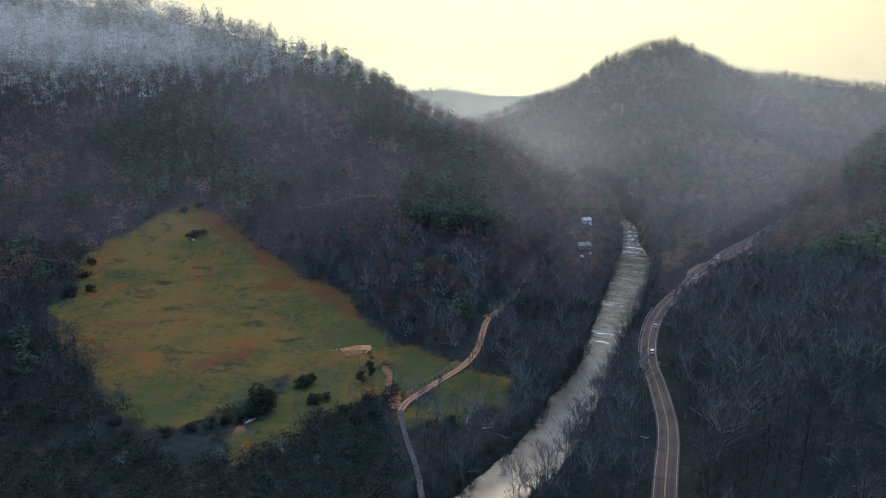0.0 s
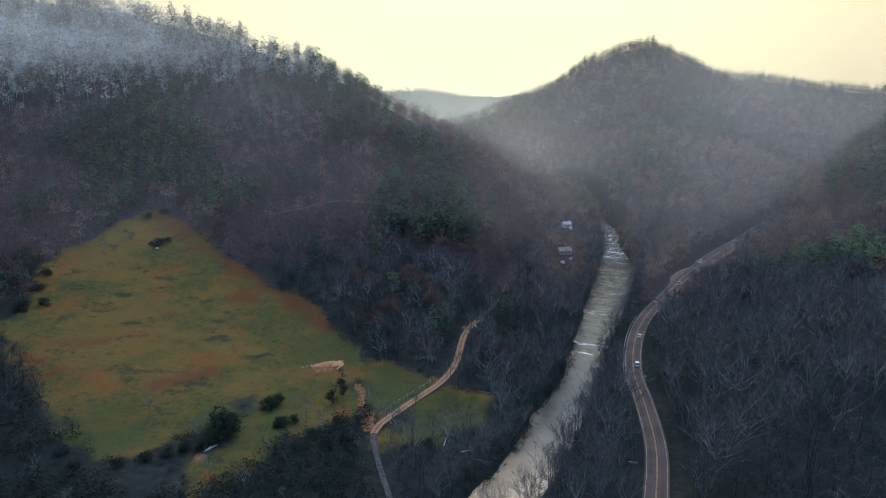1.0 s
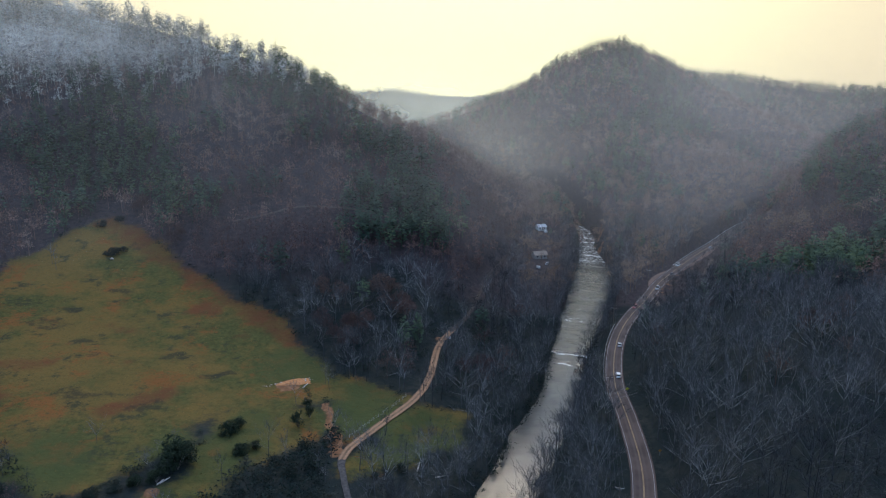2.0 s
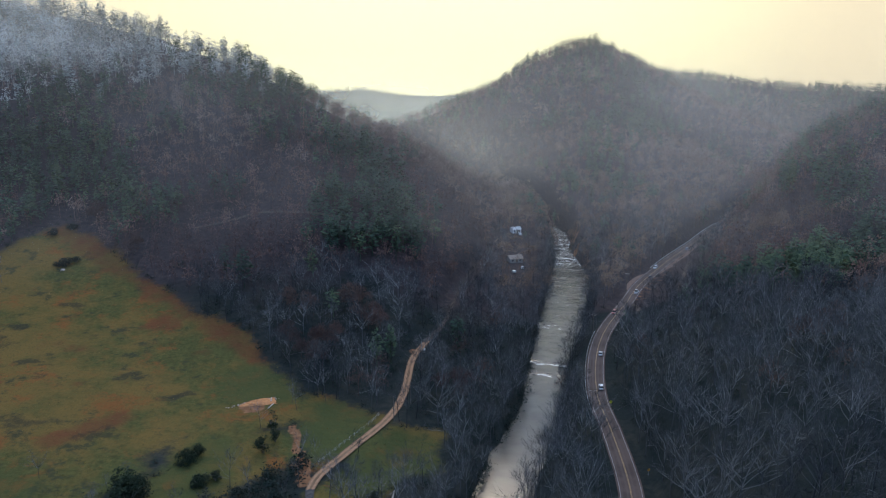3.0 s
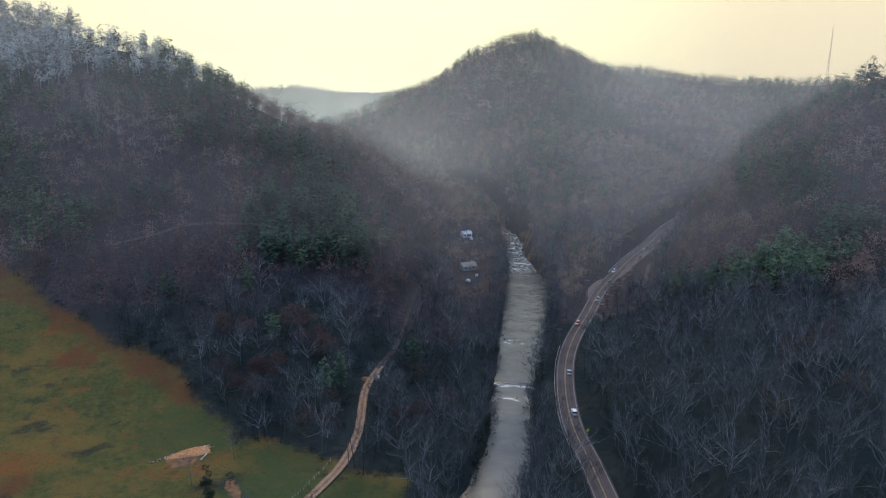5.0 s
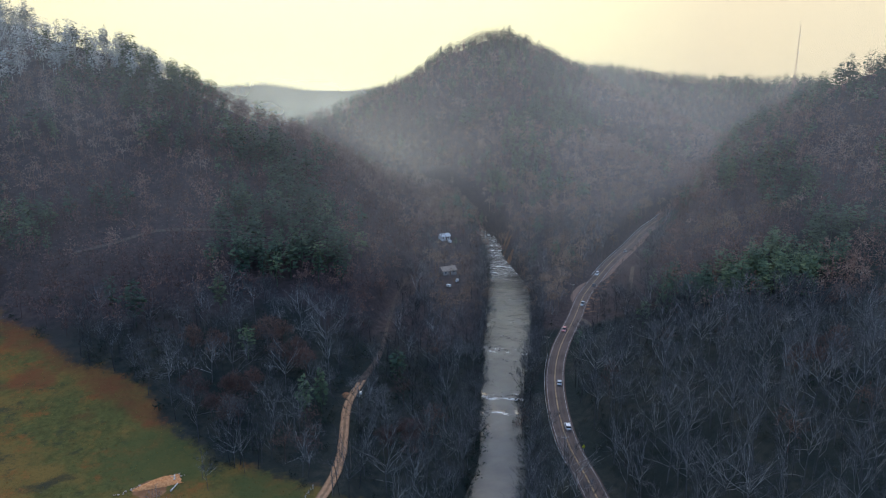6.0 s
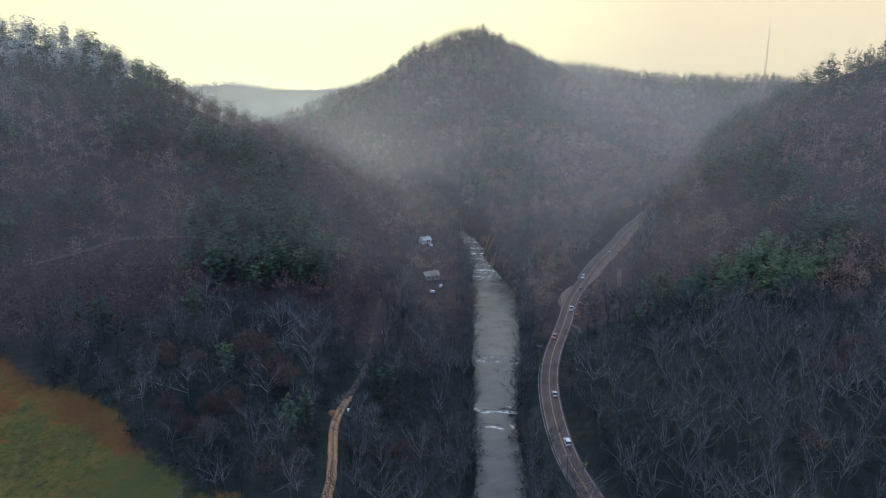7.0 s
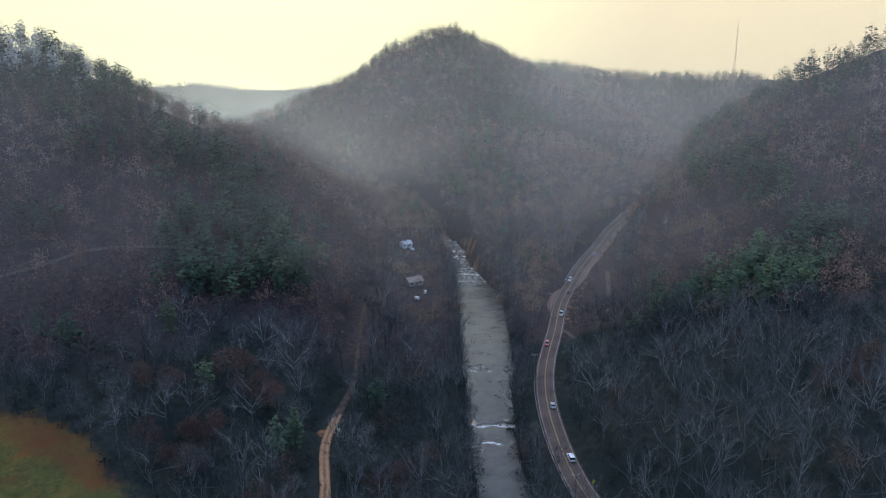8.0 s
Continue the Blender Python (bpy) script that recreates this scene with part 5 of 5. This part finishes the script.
# utility poles and wires
def utility_pole(x, y, h, head, arm=2.4, label="weathered wooden utility pole with a crossarm"):
    z = gz(x, y)
    r = root("utility_pole", pose(x, y, z, 0, 0, head), label, "pole", "utility poles")
    part("shaft", rod((0, 0, -0.8), (0, 0, h), 0.17, 0.11), M_WOOD, r)
    tops = []
    if arm:
        part("crossarm", box(0, 0.14, h - 0.5, arm, 0.10, 0.13, 0.01), M_PALEWOOD, r, "pale wooden crossarm")
        for s in (-1, 1):
            part("brace", rod((s * arm * 0.3, 0.14, h - 0.55), (0, 0.12, h - 1.2), 0.02, None, 5), M_STEEL, r)
        for s in (-0.46, 0.0, 0.46):
            part("insulator", rod((s * arm, 0.14, h - 0.44), (s * arm, 0.14, h - 0.18), 0.06, 0.04, 6), M_CERAMIC, r)
            tops.append(pose(x, y, z, 0, 0, head) @ Vector((s * arm, 0.14, h - 0.2)))
    else:
        tops = [Vector((x, y, z + h - 0.1))]
    return tops


def wire(a, b, sag, label="thin dark power cable strung between poles"):
    bm = bmesh.new()
    pts = [a.lerp(b, t / 10) - Vector((0, 0, sag * 4 * (t / 10) * (1 - t / 10))) for t in range(11)]
    for p, q in zip(pts[:-1], pts[1:]):
        rod(p - a, q - a, 0.022, None, 4, bm)
    o = part("power_cable", bm, M_BLACK)
    o.location = a
    tagged(o, label, "cable", "power cables")


line_a = [utility_pole(*q) for q in ((62.5, 199, 13.0, -18), (84.0, 278.5, 10.0, -10), (110.0, 357, 11.5, -27), (152, 424, 11.0, -38), (203.5, 492.5, 11.0, -42))]
for a_, b_ in zip(line_a[:-1], line_a[1:]):
    for p_, q_ in zip(a_, b_):
        wire(p_, q_, 1.2)
line_b = [utility_pole(*q, 0, "plain dark wooden pole beside the farm track") for q in ((9.9, 273.6, 9.5, 0), (16.6, 286.5, 9.0, 0), (22.5, 309.5, 9.5, 0), (33, 346, 9.5, 0))]
for a_, b_ in zip(line_b[:-1], line_b[1:]):
    wire(a_[0], b_[0], 0.5)
utility_pole(134.4, 329.2, 20 - gz(134.4, 329.2), 20, 2.2, "wooden utility pole with pale crossarm among the trees")


# road signs
def warning_sign(x, y, size, mat, label, head=0.0):
    z = gz(x, y)
    r = root("warning_sign", pose(x, y, z, 0, 0, head), label, "sign", "road signs")
    part("post", box(0, 0.04, 0.9, 0.07, 0.05, 2.6), M_STEEL, r)
    bm = box(0, 0, 0, size, 0.03, size, 0.01)
    bmesh.ops.rotate(bm, verts=bm.verts, cent=(0, 0, 0), matrix=Matrix.Rotation(radians(45), 3, "Y"))
    bmesh.ops.translate(bm, verts=bm.verts, vec=(0, 0, 2.1))
    part("panel", bm, mat, r)
    part("symbol", box(0, -0.025, 2.0, 0.10, 0.012, 0.42), M_BLACK, r, "black arrow shaft")
    part("symbol", box(0.07, -0.025, 2.25, 0.24, 0.012, 0.1), M_BLACK, r, "black arrow bend")


warning_sign(93.2, 283.7, 1.05, M_SIGN, "yellow diamond curve warning sign on a steel post", 12)
warning_sign(88.6, 236, 0.75, M_AMBER, "small amber diamond sign on a steel post", 10)


# cars
def car_paint(name, c):
    m = Mat(name, 0.28, 0.5)
    f = m.noise(1.4, 4)
    m.color(m.mix(m.ramp(f, 0.45, 0.8, 0, 0.25), c, (0.22, 0.20, 0.18)))
    m.b.inputs["Coat Weight"].default_value = 0.5
    return m.m


def car(y, side, kind, paint, label, away):
    x, yy, z, head = on_line(ROAD, y, side)
    r = root("car", pose(x, yy, z + 0.07, 0, 0, head + (0 if away else 180)), label, "car", "cars on the road")
    L, W, H = {"sedan": (4.6, 1.8, 1.42), "suv": (4.7, 1.9, 1.72), "pickup": (5.6, 1.95, 1.82)}[kind]
    belt = H * 0.58
    bm = bmesh.new()
    prof = [(-L / 2, 0.32), (-L / 2 + 0.05, belt - 0.08), (-L / 2 + 0.25, belt), (L / 2 - 1.0, belt), (L / 2 - 0.2, belt - 0.14), (L / 2, belt - 0.34), (L / 2, 0.32)]
    rows = []
    for s in (-1, 1):
        rows.append([bm.verts.new((s * W / 2 * (0.94 if h > belt - 0.2 else 1.0), a_, h)) for a_, h in prof])
    for i in range(len(prof)):
        j = (i + 1) % len(prof)
        bm.faces.new((rows[0][i], rows[0][j], rows[1][j], rows[1][i]))
    bm.faces.new(rows[0][::-1])
    bm.faces.new(rows[1])
    bmesh.ops.recalc_face_normals(bm, faces=bm.faces)
    bmesh.ops.bevel(bm, geom=list(bm.edges), offset=0.05, segments=1, affect="EDGES")
    part("body", bm, paint, r)
    c0, c1 = {"sedan": (-1.75, 1.05), "suv": (-2.2, 1.0), "pickup": (-0.7, 1.3)}[kind]
    rear = 0.6 if kind == "sedan" else 0.22

    def frustum(a0, a1, b0, b1, z0, z1, w0, w1):
        bm = bmesh.new()
        lo = [bm.verts.new(p) for p in ((-w0, a0, z0), (w0, a0, z0), (w0, a1, z0), (-w0, a1, z0))]
        hi = [bm.verts.new(p) for p in ((-w1, b0, z1), (w1, b0, z1), (w1, b1, z1), (-w1, b1, z1))]
        for i in range(4):
            bm.faces.new((lo[i], lo[(i + 1) % 4], hi[(i + 1) % 4], hi[i]))
        bm.faces.new(lo[::-1])
        bm.faces.new(hi)
        return bm

    part("windows", frustum(c0, c1, c0 + rear, c1 - 0.65, belt, H - 0.07, W * 0.46, W * 0.38), M_GLASS, r, "dark tinted glass")
    part("roof", box(0, (c0 + rear + c1 - 0.65) / 2, H - 0.04, W * 0.78, c1 - 0.6 - c0 - rear, 0.08, 0.03), paint, r)
    if kind == "pickup":
        part("bed", box(0, -L / 2 + 1.05, belt + 0.01, W * 0.8, 1.8, 0.04), M_BLACK, r, "dark load bed")
    for sx in (-1, 1):
        for wy in (-L * 0.3, L * 0.31):
            ty = part("wheel", rod((sx * (W / 2 - 0.22), wy, 0.33), (sx * (W / 2 + 0.01), wy, 0.33), 0.33, None, 14), M_RUBBER, r)
            part("rim", rod((sx * (W / 2 - 0.02), wy, 0.33), (sx * (W / 2 + 0.025), wy, 0.33), 0.2, None, 10), M_STEEL, ty)
        part("headlight", box(sx * W * 0.36, L / 2 - 0.01, belt - 0.42, 0.34, 0.08, 0.15, 0.02), M_LAMP, r)
        part("tail_light", box(sx * W * 0.4, -L / 2 + 0.01, belt - 0.22, 0.22, 0.06, 0.2, 0.02), M_TAIL, r)
        part("mirror", box(sx * (W / 2 + 0.06), c1 - 0.3, belt + 0.08, 0.16, 0.1, 0.12, 0.02), paint, r)


P_WHITE, P_RED, P_SILVER, P_DARK = car_paint("car_white", (0.72, 0.72, 0.70)), car_paint("car_red", (0.36, 0.06, 0.06)), car_paint("car_silver", (0.45, 0.46, 0.47)), car_paint("car_grey", (0.10, 0.105, 0.11))
car(301, 1.7, "suv", P_WHITE, "white sport utility car driving along the road", True)
car(334, 1.7, "sedan", P_SILVER, "silver sedan following on the mountain road", True)
car(386, -1.7, "suv", P_RED, "dull red car driving down the valley road", False)
car(419, 1.7, "pickup", P_WHITE, "white pickup truck driving up the road", True)
car(447, 1.7, "sedan", P_DARK, "dark grey sedan driving up the road", True)
car(466, -1.7, "suv", P_WHITE, "white car coming down near the turnout", False)
car(508, 1.7, "sedan", P_SILVER, "silver car far up the road", True)


# houses
def house(x, y, head, w, d, h, roof_mat, wall_mat, label):
    r = root("house", pose(x, y, gz(x, y), 0, 0, head), label, "house")
    bm = bmesh.new()
    t = 0.2
    for cx, cy, sx, sy in ((0, -d / 2 + t / 2, w, t), (0, d / 2 - t / 2, w, t), (-w / 2 + t / 2, 0, t, d - 2 * t), (w / 2 - t / 2, 0, t, d - 2 * t)):
        box(cx, cy, h / 2 - 0.4, sx, sy, h + 0.8, 0, bm)
    rise = d * 0.28
    for sx in (-w / 2 + t / 2, w / 2 - t / 2):
        vs = [bm.verts.new((sx + o, yy_, zz_)) for o in (-t / 2, t / 2) for yy_, zz_ in ((-d / 2, h), (d / 2, h), (0, h + rise))]
        bm.faces.new(vs[:3])
        bm.faces.new(vs[3:][::-1])
        for i in range(3):
            bm.faces.new((vs[i], vs[(i + 1) % 3], vs[3 + (i + 1) % 3], vs[3 + i]))
    bmesh.ops.recalc_face_normals(bm, faces=bm.faces)
    part("wall", bm, wall_mat, r)
    for s in (-1, 1):
        bm = box(0, 0, 0, w + 0.8, math.hypot(d / 2 + 0.5, rise * (d / 2 + 0.5) / (d / 2)), 0.14)
        bmesh.ops.rotate(bm, verts=bm.verts, cent=(0, 0, 0), matrix=Matrix.Rotation(-s * math.atan2(rise, d / 2), 3, "X"))
        bmesh.ops.translate(bm, verts=bm.verts, vec=(0, s * (d / 4 + 0.2), h + rise / 2 - 0.02))
        ro = part("roof", bm, roof_mat, r)
        for k in range(int(w / 1.2)):
            bm = box(0, 0, 0.09, 0.05, d / 2 + 0.5, 0.04)
            bmesh.ops.rotate(bm, verts=bm.verts, cent=(0, 0, 0), matrix=Matrix.Rotation(-s * math.atan2(rise, d / 2), 3, "X"))
            bmesh.ops.translate(bm, verts=bm.verts, vec=(-w / 2 + 0.5 + k * 1.2, s * (d / 4 + 0.2), h + rise / 2))
            part("roof_seam", bm, roof_mat, ro)
    part("door", box(0.3, -d / 2 - 0.02, 1.02, 0.95, 0.08, 2.04), M_WOOD, r)
    for k in (-0.3, 0.28):
        wn = part("window", box(k * w, -d / 2 - 0.02, 1.5, 1.2, 0.08, 1.1), M_PANE, r)
        part("window_frame", box(k * w, -d / 2 - 0.03, 0.93, 1.36, 0.12, 0.08), M_WALL, wn)
    part("chimney", box(w * 0.3, 0.4, h + rise, 0.7, 0.7, 1.6, 0.03), M_SHINGLE, r)


house(112.4, 549, 12, 6.6, 5.2, 2.6, M_TINROOF, M_WALL, "white cottage with a pale metal roof among bare trees")
house(98.8, 487, 10, 9.0, 6.6, 2.6, M_SHINGLE, M_SIDING, "small house with a brown shingle roof by the river")


def parked(x, y, head, paint, label):
    z = gz(x, y)
    r = root("trailer", pose(x, y, z, 0, 0, head), label, "trailer")
    part("box", box(0, 0, 1.1, 1.6, 2.6, 1.3, 0.08), paint, r)
    part("chassis", box(0, 0, 0.4, 1.4, 3.2, 0.14), M_BLACK, r)
    for s in (-1, 1):
        part("wheel", rod((s * 0.7, -0.3, 0.32), (s * 0.86, -0.3, 0.32), 0.32, None, 12), M_RUBBER, r)


parked(93, 462, 30, P_WHITE, "small white trailer parked below the house")
parked(100.5, 471, -20, P_WHITE, "small white trailer parked beside the house")
parked(114.5, 541.5, 15, P_WHITE, "white trailer parked near the cottage")

# meter box beside the track
bx = root("meter_box", pose(25.6, 331.5, gz(25.6, 331.5), 0, 0, 20), "white utility box on a wooden post beside the track", "box")
part("post", box(0, 0, 0.5, 0.12, 0.12, 1.6), M_WOOD, bx)
part("case", box(0, -0.1, 1.45, 0.8, 0.4, 1.0, 0.03), M_WALL, bx)
part("lid", box(0, -0.1, 1.98, 0.9, 0.5, 0.06, 0.01), M_STEEL, bx)


# lattice mast on the far ridge
def mast(x, y, h):
    r = root("radio_mast", pose(x, y, gz(x, y), 0, 0, 15), "tall reddish lattice radio mast on the ridge", "mast")
    w = lambda z: 1.9 - 1.5 * z / h
    corner = lambda k, z: Vector((math.cos(k * 2.094) * w(z), math.sin(k * 2.094) * w(z), z))
    for k in range(3):
        part("leg", rod(corner(k, -1), corner(k, h), 0.22, 0.14, 5), M_REDMAST, r)
    n = 22
    for i in range(n):
        z0, z1 = h * i / n, h * (i + 1) / n
        bm = bmesh.new()
        for k in range(3):
            rod(corner(k, z0), corner((k + 1) % 3, z1), 0.09, None, 4, bm)
            rod(corner(k, z1), corner((k + 1) % 3, z1), 0.09, None, 4, bm)
        part("lattice", bm, M_REDMAST, r)
    part("antenna", rod((0, 0, h), (0, 0, h + 5), 0.1, 0.05, 6), M_STEEL, r)
    for z, s in ((h * 0.86, 1.1), (h * 0.6, 1.3)):
        part("dish", rod((0.5, -1.0, z), (0.6, -1.5, z), s * 0.7, s, 12), M_WALL, r)


mast(828, 1076, 103)


# meadow: cedars, shrubs, lone trees
def shrub_shape(rad, tall, n):
    s, st = Shape(), Shape()
    for _ in range(7):
        az = RT.uniform(0, 6.28)
        st.stick((0, 0, -0.2), (math.cos(az) * rad * 0.5, math.sin(az) * rad * 0.5, tall * 0.6), 0.08, 0.03, 3)
    lobes = [(RT.uniform(0, 6.28), RT.uniform(0.25, 0.75), RT.uniform(0.15, 0.8), RT.uniform(0.3, 0.5)) for _ in range(11)]
    for _ in range(int(n * 3.2)):
        d = unit(RT.normal(size=3))
        az, off, up, lr = lobes[RT.integers(len(lobes))]
        off *= 1 - 0.6 * up ** 1.5
        c = np.array((math.cos(az) * off * rad, math.sin(az) * off * rad, up * tall)) + d * rad * lr * RT.uniform(0.6, 1.1) * (1, 1, 0.75)
        c[2] = max(0.15, c[2])
        # upward-facing tufts toned lighter: light from above put into the colour
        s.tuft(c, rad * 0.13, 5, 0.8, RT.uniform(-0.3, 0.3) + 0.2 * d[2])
    return st, s


def shrub(name, x, y, rad, tall, n, mat, label, category, group=""):
    st, s = shrub_shape(rad, tall, n)
    v, f, b = st.arrays()
    o = mesh_object(name, v, f, M_BARK)
    o.matrix_world = pose(x, y, gz(x, y), 0, 0, 0)
    v, f, b = s.arrays()
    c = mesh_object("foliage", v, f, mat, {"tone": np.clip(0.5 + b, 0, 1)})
    c.parent = o
    tagged(o, label, category, group)


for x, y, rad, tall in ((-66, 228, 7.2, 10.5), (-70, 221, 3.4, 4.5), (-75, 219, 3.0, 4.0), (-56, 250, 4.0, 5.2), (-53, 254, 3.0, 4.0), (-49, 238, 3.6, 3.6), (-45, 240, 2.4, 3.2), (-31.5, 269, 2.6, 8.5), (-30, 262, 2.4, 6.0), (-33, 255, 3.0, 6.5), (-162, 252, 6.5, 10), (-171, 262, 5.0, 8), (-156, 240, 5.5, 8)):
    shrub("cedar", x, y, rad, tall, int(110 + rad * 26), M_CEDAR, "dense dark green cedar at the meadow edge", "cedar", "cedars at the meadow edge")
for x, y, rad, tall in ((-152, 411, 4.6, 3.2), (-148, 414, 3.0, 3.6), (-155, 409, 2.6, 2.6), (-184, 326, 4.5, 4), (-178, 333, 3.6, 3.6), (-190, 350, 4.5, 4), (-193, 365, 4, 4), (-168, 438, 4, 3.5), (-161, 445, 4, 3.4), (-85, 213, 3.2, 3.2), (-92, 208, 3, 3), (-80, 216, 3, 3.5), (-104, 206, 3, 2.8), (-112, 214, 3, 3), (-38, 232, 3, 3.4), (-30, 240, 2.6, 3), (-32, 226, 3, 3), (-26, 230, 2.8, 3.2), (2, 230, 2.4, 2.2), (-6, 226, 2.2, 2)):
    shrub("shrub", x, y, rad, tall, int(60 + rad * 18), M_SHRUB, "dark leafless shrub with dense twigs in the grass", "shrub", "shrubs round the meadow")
for k, (x, y, sc) in enumerate(((-174, 391, 0.62), (-178, 396, 0.6), (-25, 283.5, 0.55), (-18, 294, 0.72), (-15, 291, 0.6), (-27, 289, 0.5), (-40, 236, 0.62), (-33, 229, 0.6), (-20, 236, 0.5), (-95, 241, 0.42), (-120, 222, 0.7), (-127, 232, 0.75), (-22, 300, 0.6), (-10, 296, 0.6), (8, 240, 0.5), (12, 236, 0.55), (3, 232, 0.5), (-62, 201, 0.6), (-36, 271, 0.5))):
    single_tree(x, y, gz(x, y) + 0.1, sc, k * 5 + 1, "lone leafless tree standing in the meadow grass", "lone trees in the meadow")


# stones
def stone(name, x, y, z, r, mat, label, category, group="", flat=0.6):
    bm = bmesh.new()
    bmesh.ops.create_icosphere(bm, subdivisions=2, radius=r)
    sd = RT.uniform(0, 50)
    for v in bm.verts:
        v.co *= 1 + 0.35 * noise.noise(v.co / r * 1.3 + Vector((sd, 0, 0)))
        v.co.z *= flat
    o = part(name, bm, mat)
    o.matrix_world = pose(x, y, z, 0, 0, RT.uniform(0, 360))
    return tagged(o, label, category, group)


stone("boulder", -151.5, 405.5, gz(-151.5, 405.5) + 0.3, 1.0, M_PALESTONE, "pale boulder in front of the meadow shrub", "boulder")
for k in range(110):
    ly = LEDGES[RT.integers(len(LEDGES))][0] + RT.normal() * 1.4
    i = int(np.argmin(np.abs(RIVER[:, 1] - ly)))
    lat_ = RT.uniform(-1, 1) * RIVER[i, 2]
    x = RIVER[i, 0] + lat_
    y = ly - 0.36 * lat_
    j = int(np.argmin((wv[:, 0] - x) ** 2 + (wv[:, 1] - y) ** 2))
    stone("river_rock", x, y, wv[j, 2] + 0.05, RT.uniform(0.25, 0.85), M_STONE, "dark wet rock breaking the rapids", "rock", "rocks in the rapids", 0.5)
# soil heap with pale rubble
bm = bmesh.new()
bmesh.ops.create_grid(bm, x_segments=16, y_segments=12, size=1.0)
for v in bm.verts:
    q = max(0.0, 1 - (v.co.x ** 2 + v.co.y ** 2))
    v.co = Vector((v.co.x * (7.5 + 1.5 * noise.noise(v.co * 2)), v.co.y * (2.4 + 1.6 * v.co.x), 1.0 * q ** 0.8 + 0.5 * noise.noise(v.co * 4) * q - 0.25))
heap = part("soil_heap", bm, simple("bare_soil", (0.38, 0.15, 0.055), (0.58, 0.27, 0.115), 1.6, 0.95, 0.1), None, "", True)
heap.matrix_world = pose(-40.5, 288.6, gz(-40.5, 288.6), 0, 0, 24)
tagged(heap, "heap of bare orange-brown soil in the meadow", "soil")
for k in range(34):
    f = k / 33
    x, y = -50 + 17 * f + RT.normal() * 0.5, 284 + 11 * f - 3.5 * f * f + RT.normal() * 0.5
    stone("rubble_stone", x, y, gz(x, y) + 0.3, RT.uniform(0.16, 0.36), M_PALESTONE, "pale rubble stone beside the soil heap", "stone", "rubble by the soil heap")
for x, y, az, ln in ((-34.5, 286, 70, 4), (-35, 291, 95, 3.2), (-68, 222, 60, 4), (-69, 221, 72, 3.2), (8, 233, 80, 6), (15, 228, 20, 4)):
    lg = part("log", rod((-ln / 2, 0, 0), (ln / 2, 0, 0), 0.26, 0.18, 8), M_PALEWOOD)
    lg.matrix_world = pose(x, y, gz(x, y) + 0.22, 0, 2, az)
    tagged(lg, "pale fallen log lying on the ground", "log", "fallen logs")

# fence beside the track
fe = root("fence", pose(0, 0, 0), "wire fence on grey wooden posts along the track", "fence")
pm, tops = None, []
for k in range(14):
    x, y, z, head = on_line(TRACK, 246 + k * 2.4, -4.2)
    if pm is None:
        o = part("post", rod((0, 0, -0.4), (0, 0, 1.35), 0.09, 0.08, 6), M_PALEWOOD, fe)
        pm = o.data
    else:
        o = new("post", pm)
        o.parent = fe
    zz = gz(x, y)
    o.location = (x, y, zz)
    tops.append(Vector((x, y, zz)))
for hh in (0.5, 0.85, 1.2):
    bm = bmesh.new()
    for p_, q_ in zip(tops[:-1], tops[1:]):
        rod(p_ + Vector((0, 0, hh)), q_ + Vector((0, 0, hh)), 0.012, None, 4, bm)
    part("wire", bm, M_STEEL, fe)


# grass tufts and weeds in the open ground
def blade_tuft(h, n):
    s = Shape()
    for _ in range(n):
        a_ = RT.uniform(0, 6.28)
        s.blade((RT.normal() * 0.15, RT.normal() * 0.15, -0.05), (math.cos(a_) * h * 0.5, math.sin(a_) * h * 0.5, h * RT.uniform(0.6, 1.1)), 0.07, RT.uniform(-0.1, 0.1))
    return s.arrays()


TUFT = [blade_tuft(0.32, 5) for _ in range(4)]
X, Y = np.meshgrid(np.arange(-205, 30, 2.6), np.arange(195, 455, 2.6))
X, Y = (X + RT.uniform(-1, 1, X.shape)).ravel(), (Y + RT.uniform(-1, 1, Y.shape)).ravel()
k = open_ground(X, Y) & (near_line(X, Y, TRACK, 8)[0] > 3)
X, Y = X[k], Y[k]
tone = np.clip(0.5 + 0.5 * vnoise(X, Y, 26) + 0.35 * vnoise(X, Y, 9) + RT.normal(size=len(X)) * 0.08, 0, 1)
stuff("meadow_grass", TUFT, np.column_stack([X, Y, land(X, Y)]), RT.uniform(0.6, 1.3, len(X)), M_GRASS, "rough winter grass, olive, ochre and rust", "grass", tone)
wx, wy_ = [], []
# the first two rows of weeds stand in for wheel ruts
for (ax, ay), (bx_, by_), n_, sp in (((-70, 318), (-42, 276), 90, 0.5), ((-66, 322), (-37, 282), 70, 0.5), ((-170, 350), (-118, 362), 130, 4.5), ((-150, 300), (-100, 285), 120, 5), ((-110, 300), (-96, 296), 50, 2.5), ((-100, 345), (-84, 352), 60, 3), ((-95, 318), (-86, 316), 45, 2.0), ((-170, 320), (-140, 326), 60, 3.0), ((-120, 262), (-92, 258), 70, 4)):
    f = RT.random(n_)
    wx.append(ax + (bx_ - ax) * f + RT.normal(size=n_) * sp)
    wy_.append(ay + (by_ - ay) * f + RT.normal(size=n_) * sp)
X, Y = np.concatenate(wx), np.concatenate(wy_)
stuff("meadow_weeds", [low_brush(0.8, 4) for _ in range(3)], np.column_stack([X, Y, land(X, Y) - 0.05]), RT.uniform(0.2, 0.55, len(X)), M_WEED, "dead weeds in dark patches and in two rows for wheel ruts", "weeds")
